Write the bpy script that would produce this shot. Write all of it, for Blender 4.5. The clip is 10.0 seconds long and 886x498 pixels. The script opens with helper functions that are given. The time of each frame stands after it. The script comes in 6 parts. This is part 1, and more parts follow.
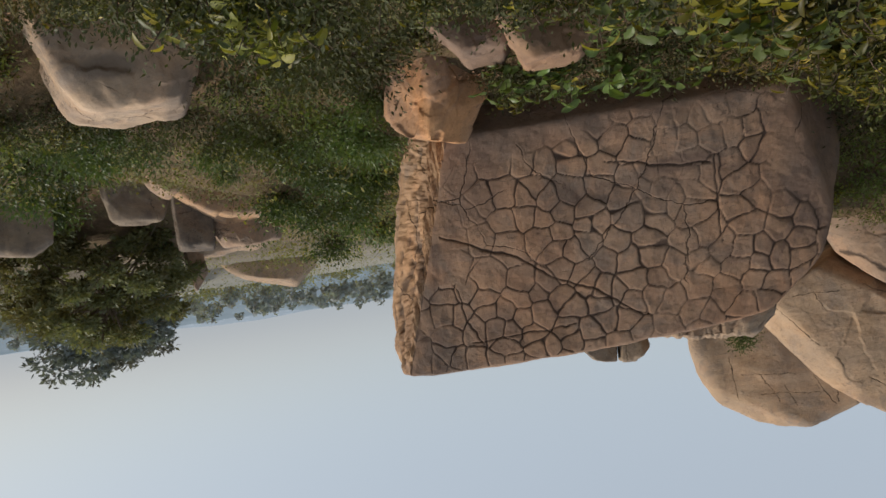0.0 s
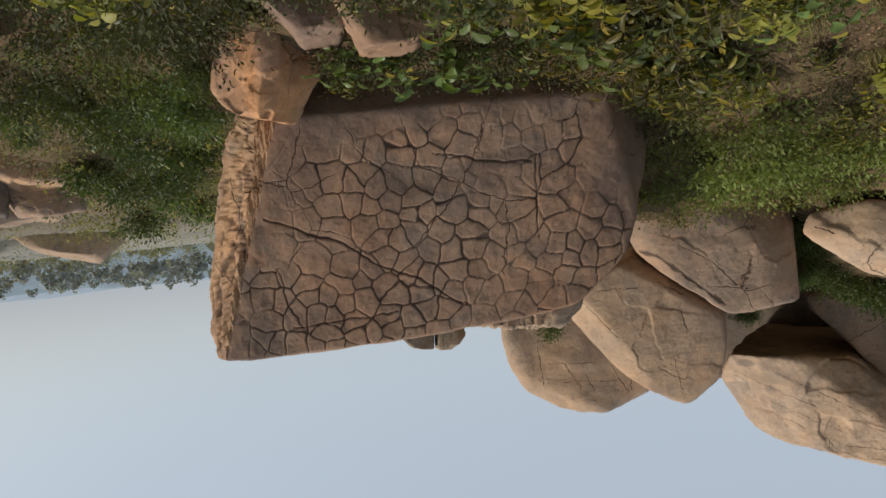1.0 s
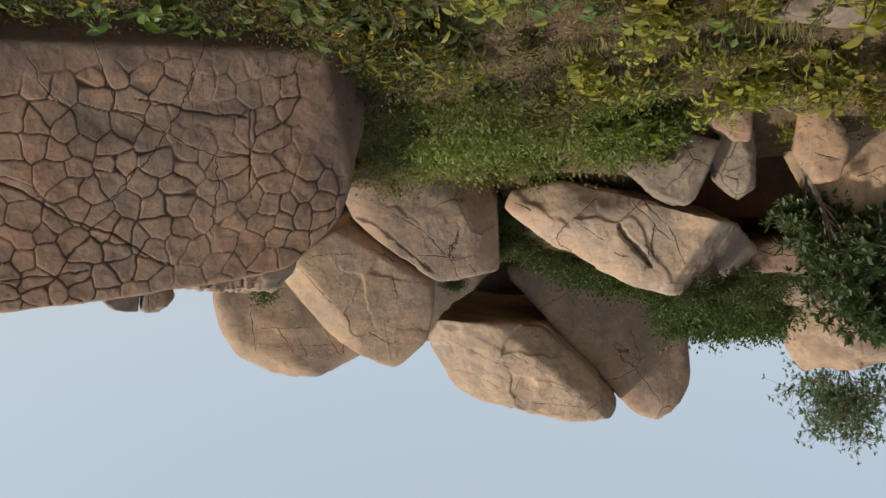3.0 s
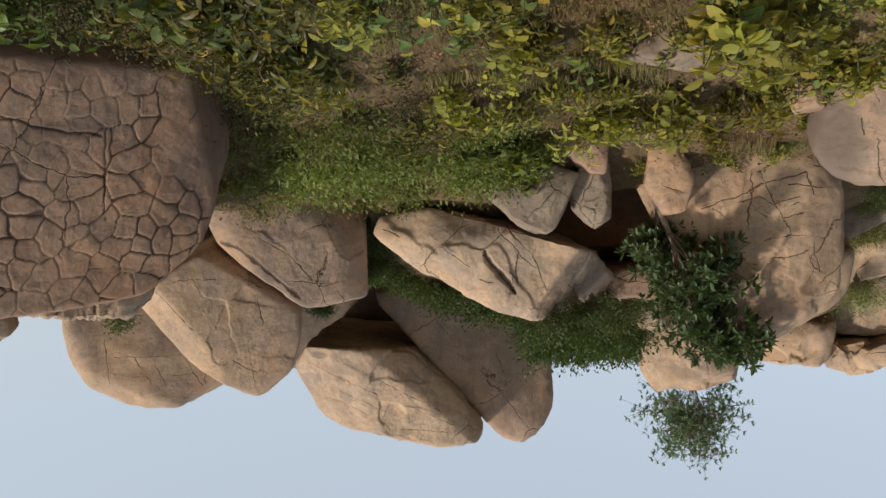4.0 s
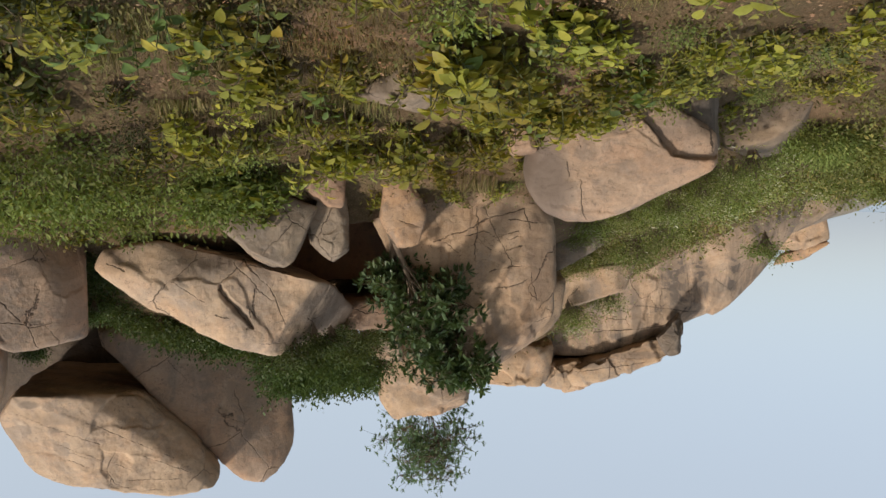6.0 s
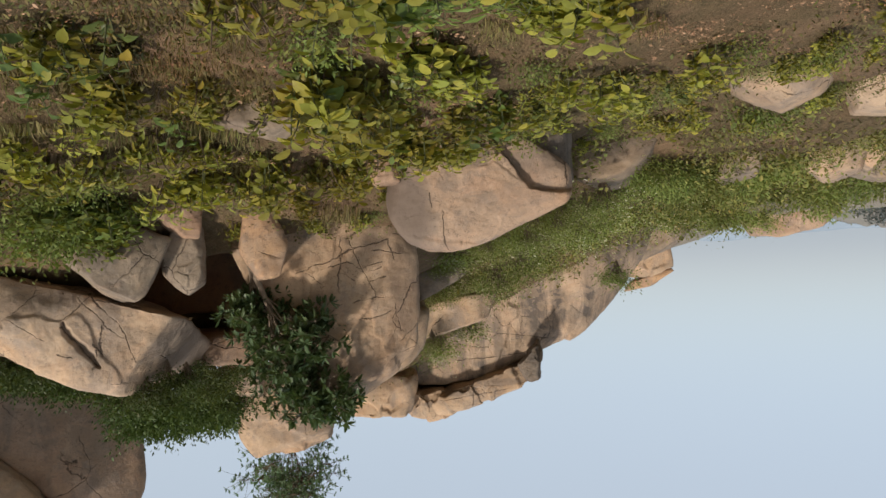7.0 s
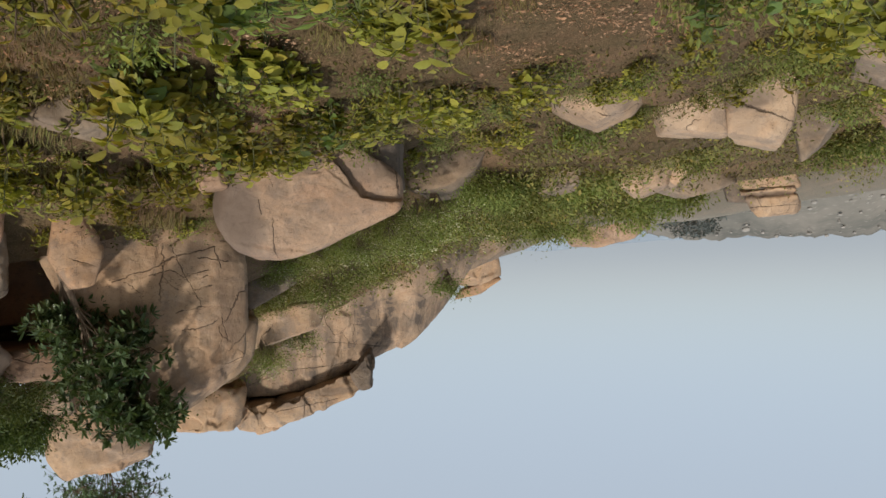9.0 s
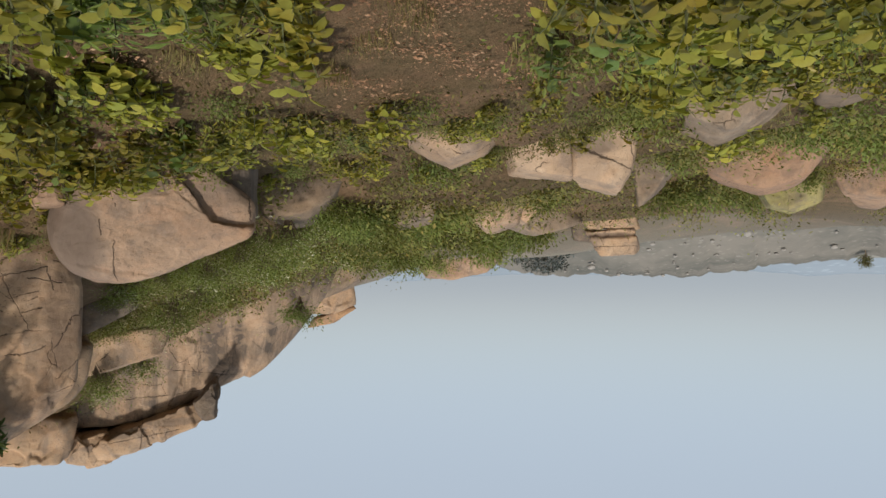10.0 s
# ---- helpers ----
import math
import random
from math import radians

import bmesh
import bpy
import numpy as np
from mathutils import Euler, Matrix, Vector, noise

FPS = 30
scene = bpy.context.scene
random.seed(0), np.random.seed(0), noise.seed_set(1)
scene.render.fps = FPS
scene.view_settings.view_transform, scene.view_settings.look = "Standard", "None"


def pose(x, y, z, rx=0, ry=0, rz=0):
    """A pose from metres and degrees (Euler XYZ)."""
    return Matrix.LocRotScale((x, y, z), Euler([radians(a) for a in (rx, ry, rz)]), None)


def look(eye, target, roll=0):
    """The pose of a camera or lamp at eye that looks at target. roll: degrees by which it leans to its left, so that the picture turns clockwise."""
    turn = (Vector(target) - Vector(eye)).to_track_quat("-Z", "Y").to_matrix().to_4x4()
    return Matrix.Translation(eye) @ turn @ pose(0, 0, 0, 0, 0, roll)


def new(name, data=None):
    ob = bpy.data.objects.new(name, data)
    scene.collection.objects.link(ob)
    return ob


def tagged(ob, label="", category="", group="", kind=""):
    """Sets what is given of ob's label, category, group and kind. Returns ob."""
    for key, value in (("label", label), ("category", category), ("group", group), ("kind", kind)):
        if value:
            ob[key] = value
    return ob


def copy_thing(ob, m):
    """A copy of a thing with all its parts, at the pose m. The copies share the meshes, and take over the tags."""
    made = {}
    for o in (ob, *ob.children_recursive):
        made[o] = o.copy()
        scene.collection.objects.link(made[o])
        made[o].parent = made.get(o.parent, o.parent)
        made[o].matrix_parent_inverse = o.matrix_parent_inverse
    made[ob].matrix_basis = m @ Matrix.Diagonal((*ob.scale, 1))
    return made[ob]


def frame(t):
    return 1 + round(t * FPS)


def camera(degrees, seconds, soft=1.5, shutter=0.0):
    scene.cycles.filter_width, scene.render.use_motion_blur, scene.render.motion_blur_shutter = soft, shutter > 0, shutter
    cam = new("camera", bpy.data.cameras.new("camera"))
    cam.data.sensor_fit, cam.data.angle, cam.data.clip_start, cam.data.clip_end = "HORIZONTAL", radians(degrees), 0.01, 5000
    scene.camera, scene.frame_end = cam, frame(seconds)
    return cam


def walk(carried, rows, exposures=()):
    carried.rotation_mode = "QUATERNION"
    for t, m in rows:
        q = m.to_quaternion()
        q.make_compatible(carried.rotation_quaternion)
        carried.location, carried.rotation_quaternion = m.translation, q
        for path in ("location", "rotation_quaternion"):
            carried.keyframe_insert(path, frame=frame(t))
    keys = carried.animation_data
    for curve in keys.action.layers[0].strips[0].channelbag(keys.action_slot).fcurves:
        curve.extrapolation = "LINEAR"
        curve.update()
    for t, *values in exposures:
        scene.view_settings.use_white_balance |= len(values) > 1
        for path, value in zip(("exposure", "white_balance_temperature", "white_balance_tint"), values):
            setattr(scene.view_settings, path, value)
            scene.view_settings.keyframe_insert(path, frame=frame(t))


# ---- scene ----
# ---------------------------------------------------------------- camera
cam = camera(58.55, 10.0)
PATH = [
    (0.0, 0.000, -0.000, 1.600, -87.46, -9.65, -179.98),
    (0.5, 0.010, 0.023, 1.599, -87.66, -7.72, -173.76),
    (1.0, 0.038, 0.010, 1.594, -90.35, -7.15, -166.91),
    (1.5, -0.046, 0.040, 1.604, -90.99, -8.85, -165.61),
    (2.0, -0.115, 0.083, 1.628, -89.22, -6.43, -168.43),
    (2.5, -0.153, 0.101, 1.630, -91.87, -5.30, -158.72),
    (3.0, -0.160, 0.101, 1.613, -94.84, -3.60, -147.46),
    (3.2, -0.158, 0.107, 1.609, -93.76, -3.53, -145.14),
    (4.3, -0.197, 0.048, 1.615, -93.72, -2.41, -135.70),
    (4.5, -0.193, 0.051, 1.616, -93.70, -2.52, -133.77),
    (5.0, -0.180, 0.031, 1.616, -93.69, -2.15, -129.31),
    (5.5, -0.223, 0.061, 1.618, -92.92, -1.93, -125.61),
    (6.0, -0.213, 0.025, 1.611, -91.84, -2.14, -119.73),
    (6.2, -0.211, 0.021, 1.610, -91.34, -2.44, -116.75),
    (7.5, -0.265, 0.035, 1.603, -89.66, -2.19, -107.35),
    (8.0, -0.238, 0.022, 1.603, -89.52, -2.35, -103.75),
    (8.5, -0.251, 0.025, 1.599, -89.74, -2.44, -99.94),
    (9.0, -0.239, 0.004, 1.602, -89.92, -2.03, -97.89),
    (9.5, -0.217, -0.020, 1.601, -89.49, -1.40, -93.56),
    (10.0, -0.188, -0.044, 1.587, -87.99, -0.11, -87.53),
]
walk(cam, [(t, pose(x, y, z, rx, ry, rz)) for t, x, y, z, rx, ry, rz in PATH],
     exposures=[(0, -0.12), (2.5, 0.02), (5, 0.13), (7.5, 0.05), (10, -0.13)])

# ---------------------------------------------------------------- light
SUN_AZIMUTH, SUN_HEIGHT = 15.0, 38.0   # degrees: azimuth from +x towards +y
world = bpy.data.worlds.new("hazy_sky")
scene.world = world
world.use_nodes = True
wn = world.node_tree
sky = wn.nodes.new("ShaderNodeTexSky")
sky.sky_type = "NISHITA"
sky.sun_disc = False
sky.sun_elevation = radians(SUN_HEIGHT)
sky.sun_rotation = radians(90 - SUN_AZIMUTH)
sky.dust_density, sky.air_density, sky.ozone_density = 3.0, 1.0, 1.0
haze = wn.nodes.new("ShaderNodeMix")
haze.data_type = "RGBA"
haze.inputs["Factor"].default_value = 0.68
haze.inputs["B"].default_value = (4.55, 5.05, 5.55, 1)       # thin bright haze over the whole sky
wn.links.new(sky.outputs[0], haze.inputs["A"])
wn.links.new(haze.outputs["Result"], wn.nodes["Background"].inputs[0])
wn.nodes["Background"].inputs[1].default_value = 0.130

sun = new("sun", bpy.data.lights.new("sun", "SUN"))
sun.data.energy, sun.data.angle, sun.data.color = 3.75, radians(4.0), (1.0, 0.93, 0.83)
a, h = radians(SUN_AZIMUTH), radians(SUN_HEIGHT)
sun.matrix_world = look((60 * math.cos(a) * math.cos(h), 60 * math.sin(a) * math.cos(h), 60 * math.sin(h)), (0, 0, 0))


# ---------------------------------------------------------------- materials
class Nodes:
    """Short hand for building node trees."""

    def __init__(self, name):
        self.mat = bpy.data.materials.new(name)
        self.mat.use_nodes = True
        self.tree = self.mat.node_tree
        self.bsdf = self.tree.nodes["Principled BSDF"]
        self.out = self.tree.nodes["Material Output"]

    def add(self, kind, operation=None):
        node = self.tree.nodes.new(kind)
        if operation is not None:
            node.operation = operation
        return node

    def link(self, a, b):
        self.tree.links.new(a, b)

    def coords(self, scale=(1, 1, 1)):
        geo = self.add("ShaderNodeNewGeometry")
        m = self.add("ShaderNodeMapping")
        m.inputs["Scale"].default_value = scale
        self.link(geo.outputs["Position"], m.inputs["Vector"])
        return m.outputs["Vector"]

    def noise(self, vector, scale, detail=4.0, rough=0.6, distort=0.0):
        n = self.add("ShaderNodeTexNoise")
        n.inputs["Scale"].default_value = scale
        n.inputs["Detail"].default_value = detail
        n.inputs["Roughness"].default_value = rough
        n.inputs["Distortion"].default_value = distort
        self.link(vector, n.inputs["Vector"])
        return n.outputs["Fac"]

    def noise_colour(self, vector, scale, detail=4.0, rough=0.6):
        n = self.add("ShaderNodeTexNoise")
        n.inputs["Scale"].default_value = scale
        n.inputs["Detail"].default_value = detail
        n.inputs["Roughness"].default_value = rough
        self.link(vector, n.inputs["Vector"])
        return n.outputs["Color"]

    def ramp(self, fac, stops):
        r = self.add("ShaderNodeValToRGB")
        while len(r.color_ramp.elements) < len(stops):
            r.color_ramp.elements.new(0.5)
        for e, (p, c) in zip(r.color_ramp.elements, stops):
            e.position = p
            e.color = (*c, 1) if len(c) == 3 else (c[0], c[0], c[0], 1)
        self.link(fac, r.inputs["Fac"])
        return r.outputs["Color"]

    def mix(self, fac, a, b, blend="MIX"):
        m = self.add("ShaderNodeMix")
        m.data_type, m.blend_type = "RGBA", blend
        for value, socket in ((fac, m.inputs["Factor"]), (a, m.inputs["A"]), (b, m.inputs["B"])):
            if isinstance(value, (int, float)):
                socket.default_value = value
            elif isinstance(value, tuple):
                socket.default_value = (*value, 1)
            else:
                self.link(value, socket)
        return m.outputs["Result"]

    def math(self, op, a, b):
        m = self.add("ShaderNodeMath", operation=op)
        for value, socket in ((a, m.inputs[0]), (b, m.inputs[1])):
            if isinstance(value, (int, float)):
                socket.default_value = value
            else:
                self.link(value, socket)
        return m.outputs[0]

    def bump(self, height, strength, distance, normal=None):
        b = self.add("ShaderNodeBump")
        b.inputs["Strength"].default_value = strength
        b.inputs["Distance"].default_value = distance
        self.link(height, b.inputs["Height"])
        if normal is not None:
            self.link(normal, b.inputs["Normal"])
        return b.outputs["Normal"]


GRANITES = {}


def granite(name, base, pale, dark, stain=0.5, streak=0.0, relief=0.62, cracks=(), stains_and_shade=()):
    """Weathered granite: soft patches of tan, rust and grey, drips, grain, seams with dirt in them.
    cracks: thin cracks over the face, from one point to another with their width; the last list holds dark blotches, of
    stain and of painted shade, as place, two radii and strength."""
    GRANITES[name] = (base, pale, dark, stain, streak, relief)
    n = Nodes(name)
    v = n.coords()
    big = n.noise(v, 0.8, 5, 0.6, 0.5)
    col = n.mix(n.ramp(big, [(0.36, (0,)), (0.66, (1,))]), base, pale)
    grey = sum(base) / 3
    rust = n.noise(n.coords((1, 1, 1.3)), 1.15, 5, 0.62, 0.7)
    col = n.mix(n.ramp(rust, [(0.46, (0,)), (0.64, (0.6,))]), col, (min(0.6, 1.2 * base[0]), 1.0 * base[1], 0.8 * base[2]))
    ash = n.noise(n.coords((1.2, 1.2, 0.7)), 0.95, 6, 0.66, 0.9)
    col = n.mix(n.ramp(ash, [(0.45, (0,)), (0.56, (0.6,)), (0.7, (0.9,))]), col, (0.86 * grey, 0.70 * grey, 0.58 * grey))
    mid = n.noise(v, 4.5, 6, 0.7, 0.4)
    col = n.mix(n.ramp(mid, [(0.44, (0,)), (0.66, (0.5,))]), col, tuple(0.5 * a + 0.5 * b for a, b in zip(dark, base)))
    col = n.mix(n.ramp(n.noise(n.coords((1, 1, 1.6)), 2.7, 6, 0.68, 1.0), [(0.52, (0,)), (0.6, (0.4,)), (0.72, (0.6,))]), col, (min(0.6, 1.12 * pale[0]), 1.0 * pale[1], 0.92 * pale[2]))
    drip = n.noise(n.coords((1.8, 1.8, 0.22)), 1.1, 5, 0.65, 0.6)
    col = n.mix(n.ramp(drip, [(0.52 - 0.1 * streak, (0,)), (0.7 - 0.1 * streak, (stain + 0.4 * streak,))]), col, dark)
    grain = n.noise(v, 60, 4, 0.75)
    col = n.mix(n.ramp(grain, [(0.36, (0.0,)), (0.66, (0.8,))]), col, n.mix(0.7, col, (0.82, 0.74, 0.66), "MULTIPLY"))
    bloom = n.noise(v, 1.7, 7, 0.72, 0.9)
    col = n.mix(n.ramp(bloom, [(0.56, (0,)), (0.7, (0.55,))]), col, tuple(min(0.75, 1.28 * c) for c in pale))
    spall = n.noise(n.coords((1, 1, 1.5)), 1.5, 8, 0.62, 0.5)
    skin = n.ramp(spall, [(0.49, (0,)), (0.52, (1,))])
    col = n.mix(n.math("MULTIPLY", skin, 0.28), col, tuple(min(0.7, c * k) for c, k in zip(pale, (1.12, 1.04, 0.92))))
    scab = n.ramp(n.noise(n.coords((1, 1, 1.7)), 5.5, 7, 0.7, 0.4), [(0.56, (0,)), (0.62, (1,))])
    col = n.mix(n.math("MULTIPLY", scab, 0.26), col, tuple(0.7 * a + 0.3 * c for a, c in zip(dark, base)))
    pits = n.ramp(n.noise(n.coords((1, 1, 1.4)), 16, 7, 0.75, 0.8), [(0.56, (0,)), (0.61, (1,))])
    pits = n.math("MULTIPLY", pits, n.ramp(n.noise(v, 1.3, 3, 0.6), [(0.42, (0.25,)), (0.6, (1,))]))
    col = n.mix(n.math("MULTIPLY", pits, 0.6), col, tuple(0.75 * c for c in dark))
    tex = n.add("ShaderNodeTexCoord")
    if stains_and_shade:
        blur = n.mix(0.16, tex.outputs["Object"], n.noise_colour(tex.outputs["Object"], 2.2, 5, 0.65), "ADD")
        for u, z, ru, rz, k in stains_and_shade:
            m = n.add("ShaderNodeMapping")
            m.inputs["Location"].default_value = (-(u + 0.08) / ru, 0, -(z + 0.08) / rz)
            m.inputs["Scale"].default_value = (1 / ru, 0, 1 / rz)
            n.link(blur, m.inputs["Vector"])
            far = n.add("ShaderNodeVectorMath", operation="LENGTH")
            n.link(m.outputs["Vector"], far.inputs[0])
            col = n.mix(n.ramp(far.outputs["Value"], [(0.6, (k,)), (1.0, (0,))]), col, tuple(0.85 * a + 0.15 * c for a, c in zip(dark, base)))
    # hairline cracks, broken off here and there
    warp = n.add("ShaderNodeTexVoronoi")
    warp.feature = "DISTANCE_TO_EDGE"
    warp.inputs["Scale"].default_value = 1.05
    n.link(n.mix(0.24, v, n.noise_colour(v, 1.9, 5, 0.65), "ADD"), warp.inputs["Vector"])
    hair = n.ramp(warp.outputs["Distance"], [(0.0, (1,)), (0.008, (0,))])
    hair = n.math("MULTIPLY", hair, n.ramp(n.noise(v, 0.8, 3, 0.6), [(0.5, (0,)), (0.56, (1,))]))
    if cracks:
        flat = n.add("ShaderNodeVectorMath", operation="MULTIPLY")
        bent = n.mix(0.12, tex.outputs["Object"], n.noise_colour(tex.outputs["Object"], 3.2, 6, 0.7), "ADD")
        n.link(n.mix(0.05, bent, n.noise_colour(tex.outputs["Object"], 11, 4, 0.7), "ADD"), flat.inputs[0])
        flat.inputs[1].default_value = (1, 0, 1)
        least = 9.0
        for u0, z0, u1, z1, wide in cracks:
            a, c = Vector((u0 + 0.085, 0, z0 + 0.085)), Vector((u1 - u0, 0, z1 - z0))
            off, dot, along, left = (n.add("ShaderNodeVectorMath", operation=k) for k in ("SUBTRACT", "DOT_PRODUCT", "SCALE", "SUBTRACT"))
            n.link(flat.outputs[0], off.inputs[0])
            off.inputs[1].default_value = a
            n.link(off.outputs[0], dot.inputs[0])
            dot.inputs[1].default_value = c / c.length_squared
            t = n.math("MINIMUM", n.math("MAXIMUM", dot.outputs["Value"], 0.0), 1.0)
            along.inputs[0].default_value = c
            n.link(t, along.inputs["Scale"])
            n.link(off.outputs[0], left.inputs[0])
            n.link(along.outputs[0], left.inputs[1])
            size = n.add("ShaderNodeVectorMath", operation="LENGTH")
            n.link(left.outputs[0], size.inputs[0])
            least = n.math("MINIMUM", n.math("DIVIDE", size.outputs["Value"], wide), least)
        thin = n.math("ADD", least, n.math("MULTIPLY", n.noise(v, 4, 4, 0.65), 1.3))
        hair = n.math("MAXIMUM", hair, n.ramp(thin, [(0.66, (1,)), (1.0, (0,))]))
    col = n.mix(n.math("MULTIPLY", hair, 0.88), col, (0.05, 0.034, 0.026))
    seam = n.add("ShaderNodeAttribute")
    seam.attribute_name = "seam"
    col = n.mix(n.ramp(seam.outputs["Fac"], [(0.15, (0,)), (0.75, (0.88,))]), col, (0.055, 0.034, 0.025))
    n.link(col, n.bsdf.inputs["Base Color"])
    rough = n.ramp(mid, [(0.3, (0.8,)), (0.7, (0.96,))])
    n.link(rough, n.bsdf.inputs["Roughness"])
    n.bsdf.inputs["Specular IOR Level"].default_value = 0.25
    nor = n.bump(n.noise(v, 2.6, 7, 0.6), 0.42 * relief, 0.09)
    nor = n.bump(n.noise(v, 14, 7, 0.75), 0.75 * relief, 0.025, nor)
    nor = n.bump(n.math("SUBTRACT", 1.0, skin), 0.3 * relief, 0.02, nor)
    nor = n.bump(n.math("SUBTRACT", 1.0, pits), 0.4 * relief, 0.012, nor)
    nor = n.bump(n.math("SUBTRACT", 1.0, hair), 0.7, 0.02, nor)
    nor = n.bump(grain, 0.35, 0.005, nor)
    n.link(nor, n.bsdf.inputs["Normal"])
    return n.mat


granite_brown = granite("granite_brown", (0.285, 0.182, 0.122), (0.345, 0.232, 0.158), (0.125, 0.088, 0.07))
granite_cracked = granite("granite_cracked", (0.30, 0.185, 0.122), (0.35, 0.228, 0.152), (0.12, 0.08, 0.062), 0.75, 0.25, relief=0.48)
granite_tan = granite("granite_tan", (0.335, 0.236, 0.158), (0.41, 0.298, 0.202), (0.155, 0.115, 0.088))
granite_pale = granite("granite_pale", (0.37, 0.27, 0.188), (0.46, 0.345, 0.245), (0.17, 0.13, 0.10))
granite_grey = granite("granite_grey", (0.205, 0.16, 0.118), (0.265, 0.21, 0.158), (0.105, 0.086, 0.07))
granite_pink = granite("granite_pink", (0.295, 0.203, 0.142), (0.37, 0.262, 0.185), (0.13, 0.098, 0.078))
granite_ochre = granite("granite_ochre", (0.365, 0.22, 0.125), (0.43, 0.28, 0.165), (0.165, 0.10, 0.07))
# darker granite; on the hollow's block it stands in for shade
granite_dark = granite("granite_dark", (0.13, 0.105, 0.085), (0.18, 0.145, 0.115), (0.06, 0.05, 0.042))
granite_drip = granite("granite_drip", (0.335, 0.236, 0.158), (0.41, 0.298, 0.202), (0.125, 0.085, 0.06), 0.45, 0.4)
granite_moss = granite("granite_moss", (0.24, 0.225, 0.10), (0.32, 0.30, 0.13), (0.14, 0.13, 0.07))
granite_rust = granite("granite_rust", (0.46, 0.235, 0.11), (0.52, 0.29, 0.145), (0.17, 0.10, 0.065))
granite_streak = granite("granite_streak", (0.32, 0.235, 0.165), (0.39, 0.29, 0.21), (0.09, 0.075, 0.065), 0.6, 0.8)


def leaf_material(name, colours, shine=0.4, through_light=0.4):
    """Foliage: a colour for each leaf, and light shining through."""
    n = Nodes(name)
    geo = n.add("ShaderNodeNewGeometry")
    stops = [(i / max(1, len(colours) - 1), c) for i, c in enumerate(colours)]
    col = n.ramp(geo.outputs["Random Per Island"], stops)
    info = n.add("ShaderNodeObjectInfo")
    hue = n.add("ShaderNodeHueSaturation")
    n.link(col, hue.inputs["Color"])
    n.link(n.math("ADD", n.math("MULTIPLY", info.outputs["Random"], 0.6), 0.9), hue.inputs["Value"])
    drift = n.noise(n.coords(), 0.55, 3, 0.6)
    dull = n.mix(1.0, hue.outputs["Color"], (0.72, 0.58, 0.5), "MULTIPLY")
    hue_out = n.mix(n.ramp(drift, [(0.42, (0,)), (0.62, (0.9,))]), hue.outputs["Color"], dull)
    blotch = n.noise(n.coords(), 30, 2, 0.5)
    col = n.mix(n.ramp(blotch, [(0.4, (0,)), (0.75, (0.45,))]), hue_out, n.mix(1.0, hue_out, (0.75, 0.62, 0.4), "MULTIPLY"))
    n.link(col, n.bsdf.inputs["Base Color"])
    n.bsdf.inputs["Roughness"].default_value = shine
    n.bsdf.inputs["Specular IOR Level"].default_value = 0.3
    tr = n.add("ShaderNodeBsdfTranslucent")
    n.link(n.mix(1.0, col, (1.0, 1.0, 0.55), "MULTIPLY"), tr.inputs["Color"])
    mixer = n.add("ShaderNodeMixShader")
    mixer.inputs[0].default_value = through_light
    n.link(n.bsdf.outputs[0], mixer.inputs[1])
    n.link(tr.outputs[0], mixer.inputs[2])
    n.link(mixer.outputs[0], n.out.inputs["Surface"])
    return n.mat


leaf_broad = leaf_material("leaf_broad", [(0.094, 0.132, 0.026), (0.132, 0.165, 0.034), (0.099, 0.143, 0.037), (0.209, 0.198, 0.037), (0.121, 0.165, 0.037)])
leaf_large = leaf_material("leaf_large", [(0.085, 0.15, 0.042), (0.11, 0.175, 0.05), (0.13, 0.17, 0.045)], 0.4, 0.4)
leaf_yellow = leaf_material("leaf_yellow", [(0.227, 0.227, 0.037), (0.162, 0.194, 0.037), (0.302, 0.27, 0.046), (0.135, 0.162, 0.037), (0.194, 0.211, 0.041)])
leaf_gold = leaf_material("leaf_gold", [(0.357, 0.297, 0.047), (0.306, 0.264, 0.051)])
leaf_fine = leaf_material("leaf_fine", [(0.119, 0.161, 0.042), (0.154, 0.202, 0.054), (0.131, 0.173, 0.047), (0.213, 0.226, 0.065)], 0.65)
leaf_scrub = leaf_material("leaf_scrub", [(0.138, 0.156, 0.046), (0.187, 0.196, 0.051), (0.154, 0.174, 0.051), (0.275, 0.237, 0.072), (0.116, 0.141, 0.046), (0.171, 0.189, 0.055)], 0.7, 0.35)
leaf_bush = leaf_material("leaf_bush", [(0.048, 0.084, 0.026), (0.067, 0.103, 0.032), (0.092, 0.128, 0.039), (0.045, 0.075, 0.026)], 0.45)
# darkened leaves, standing in for the dimmer light towards +y
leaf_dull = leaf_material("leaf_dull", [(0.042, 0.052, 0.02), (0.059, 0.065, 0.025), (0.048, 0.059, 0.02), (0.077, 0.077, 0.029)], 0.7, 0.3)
leaf_dark = leaf_material("leaf_dark", [(0.043, 0.074, 0.03), (0.062, 0.095, 0.043), (0.1, 0.138, 0.071), (0.052, 0.083, 0.038)], 0.32)
leaf_fern = leaf_material("leaf_fern", [(0.118, 0.183, 0.039), (0.170, 0.233, 0.054), (0.138, 0.196, 0.046)], 0.45)
leaf_far = leaf_material("leaf_far", [(0.12, 0.14, 0.072), (0.145, 0.16, 0.078), (0.20, 0.195, 0.078), (0.13, 0.15, 0.085)], 0.6, 0.35)
leaf_feather = leaf_material("leaf_feather", [(0.175, 0.302, 0.191), (0.236, 0.371, 0.246), (0.150, 0.265, 0.170)], 0.45, 0.45)
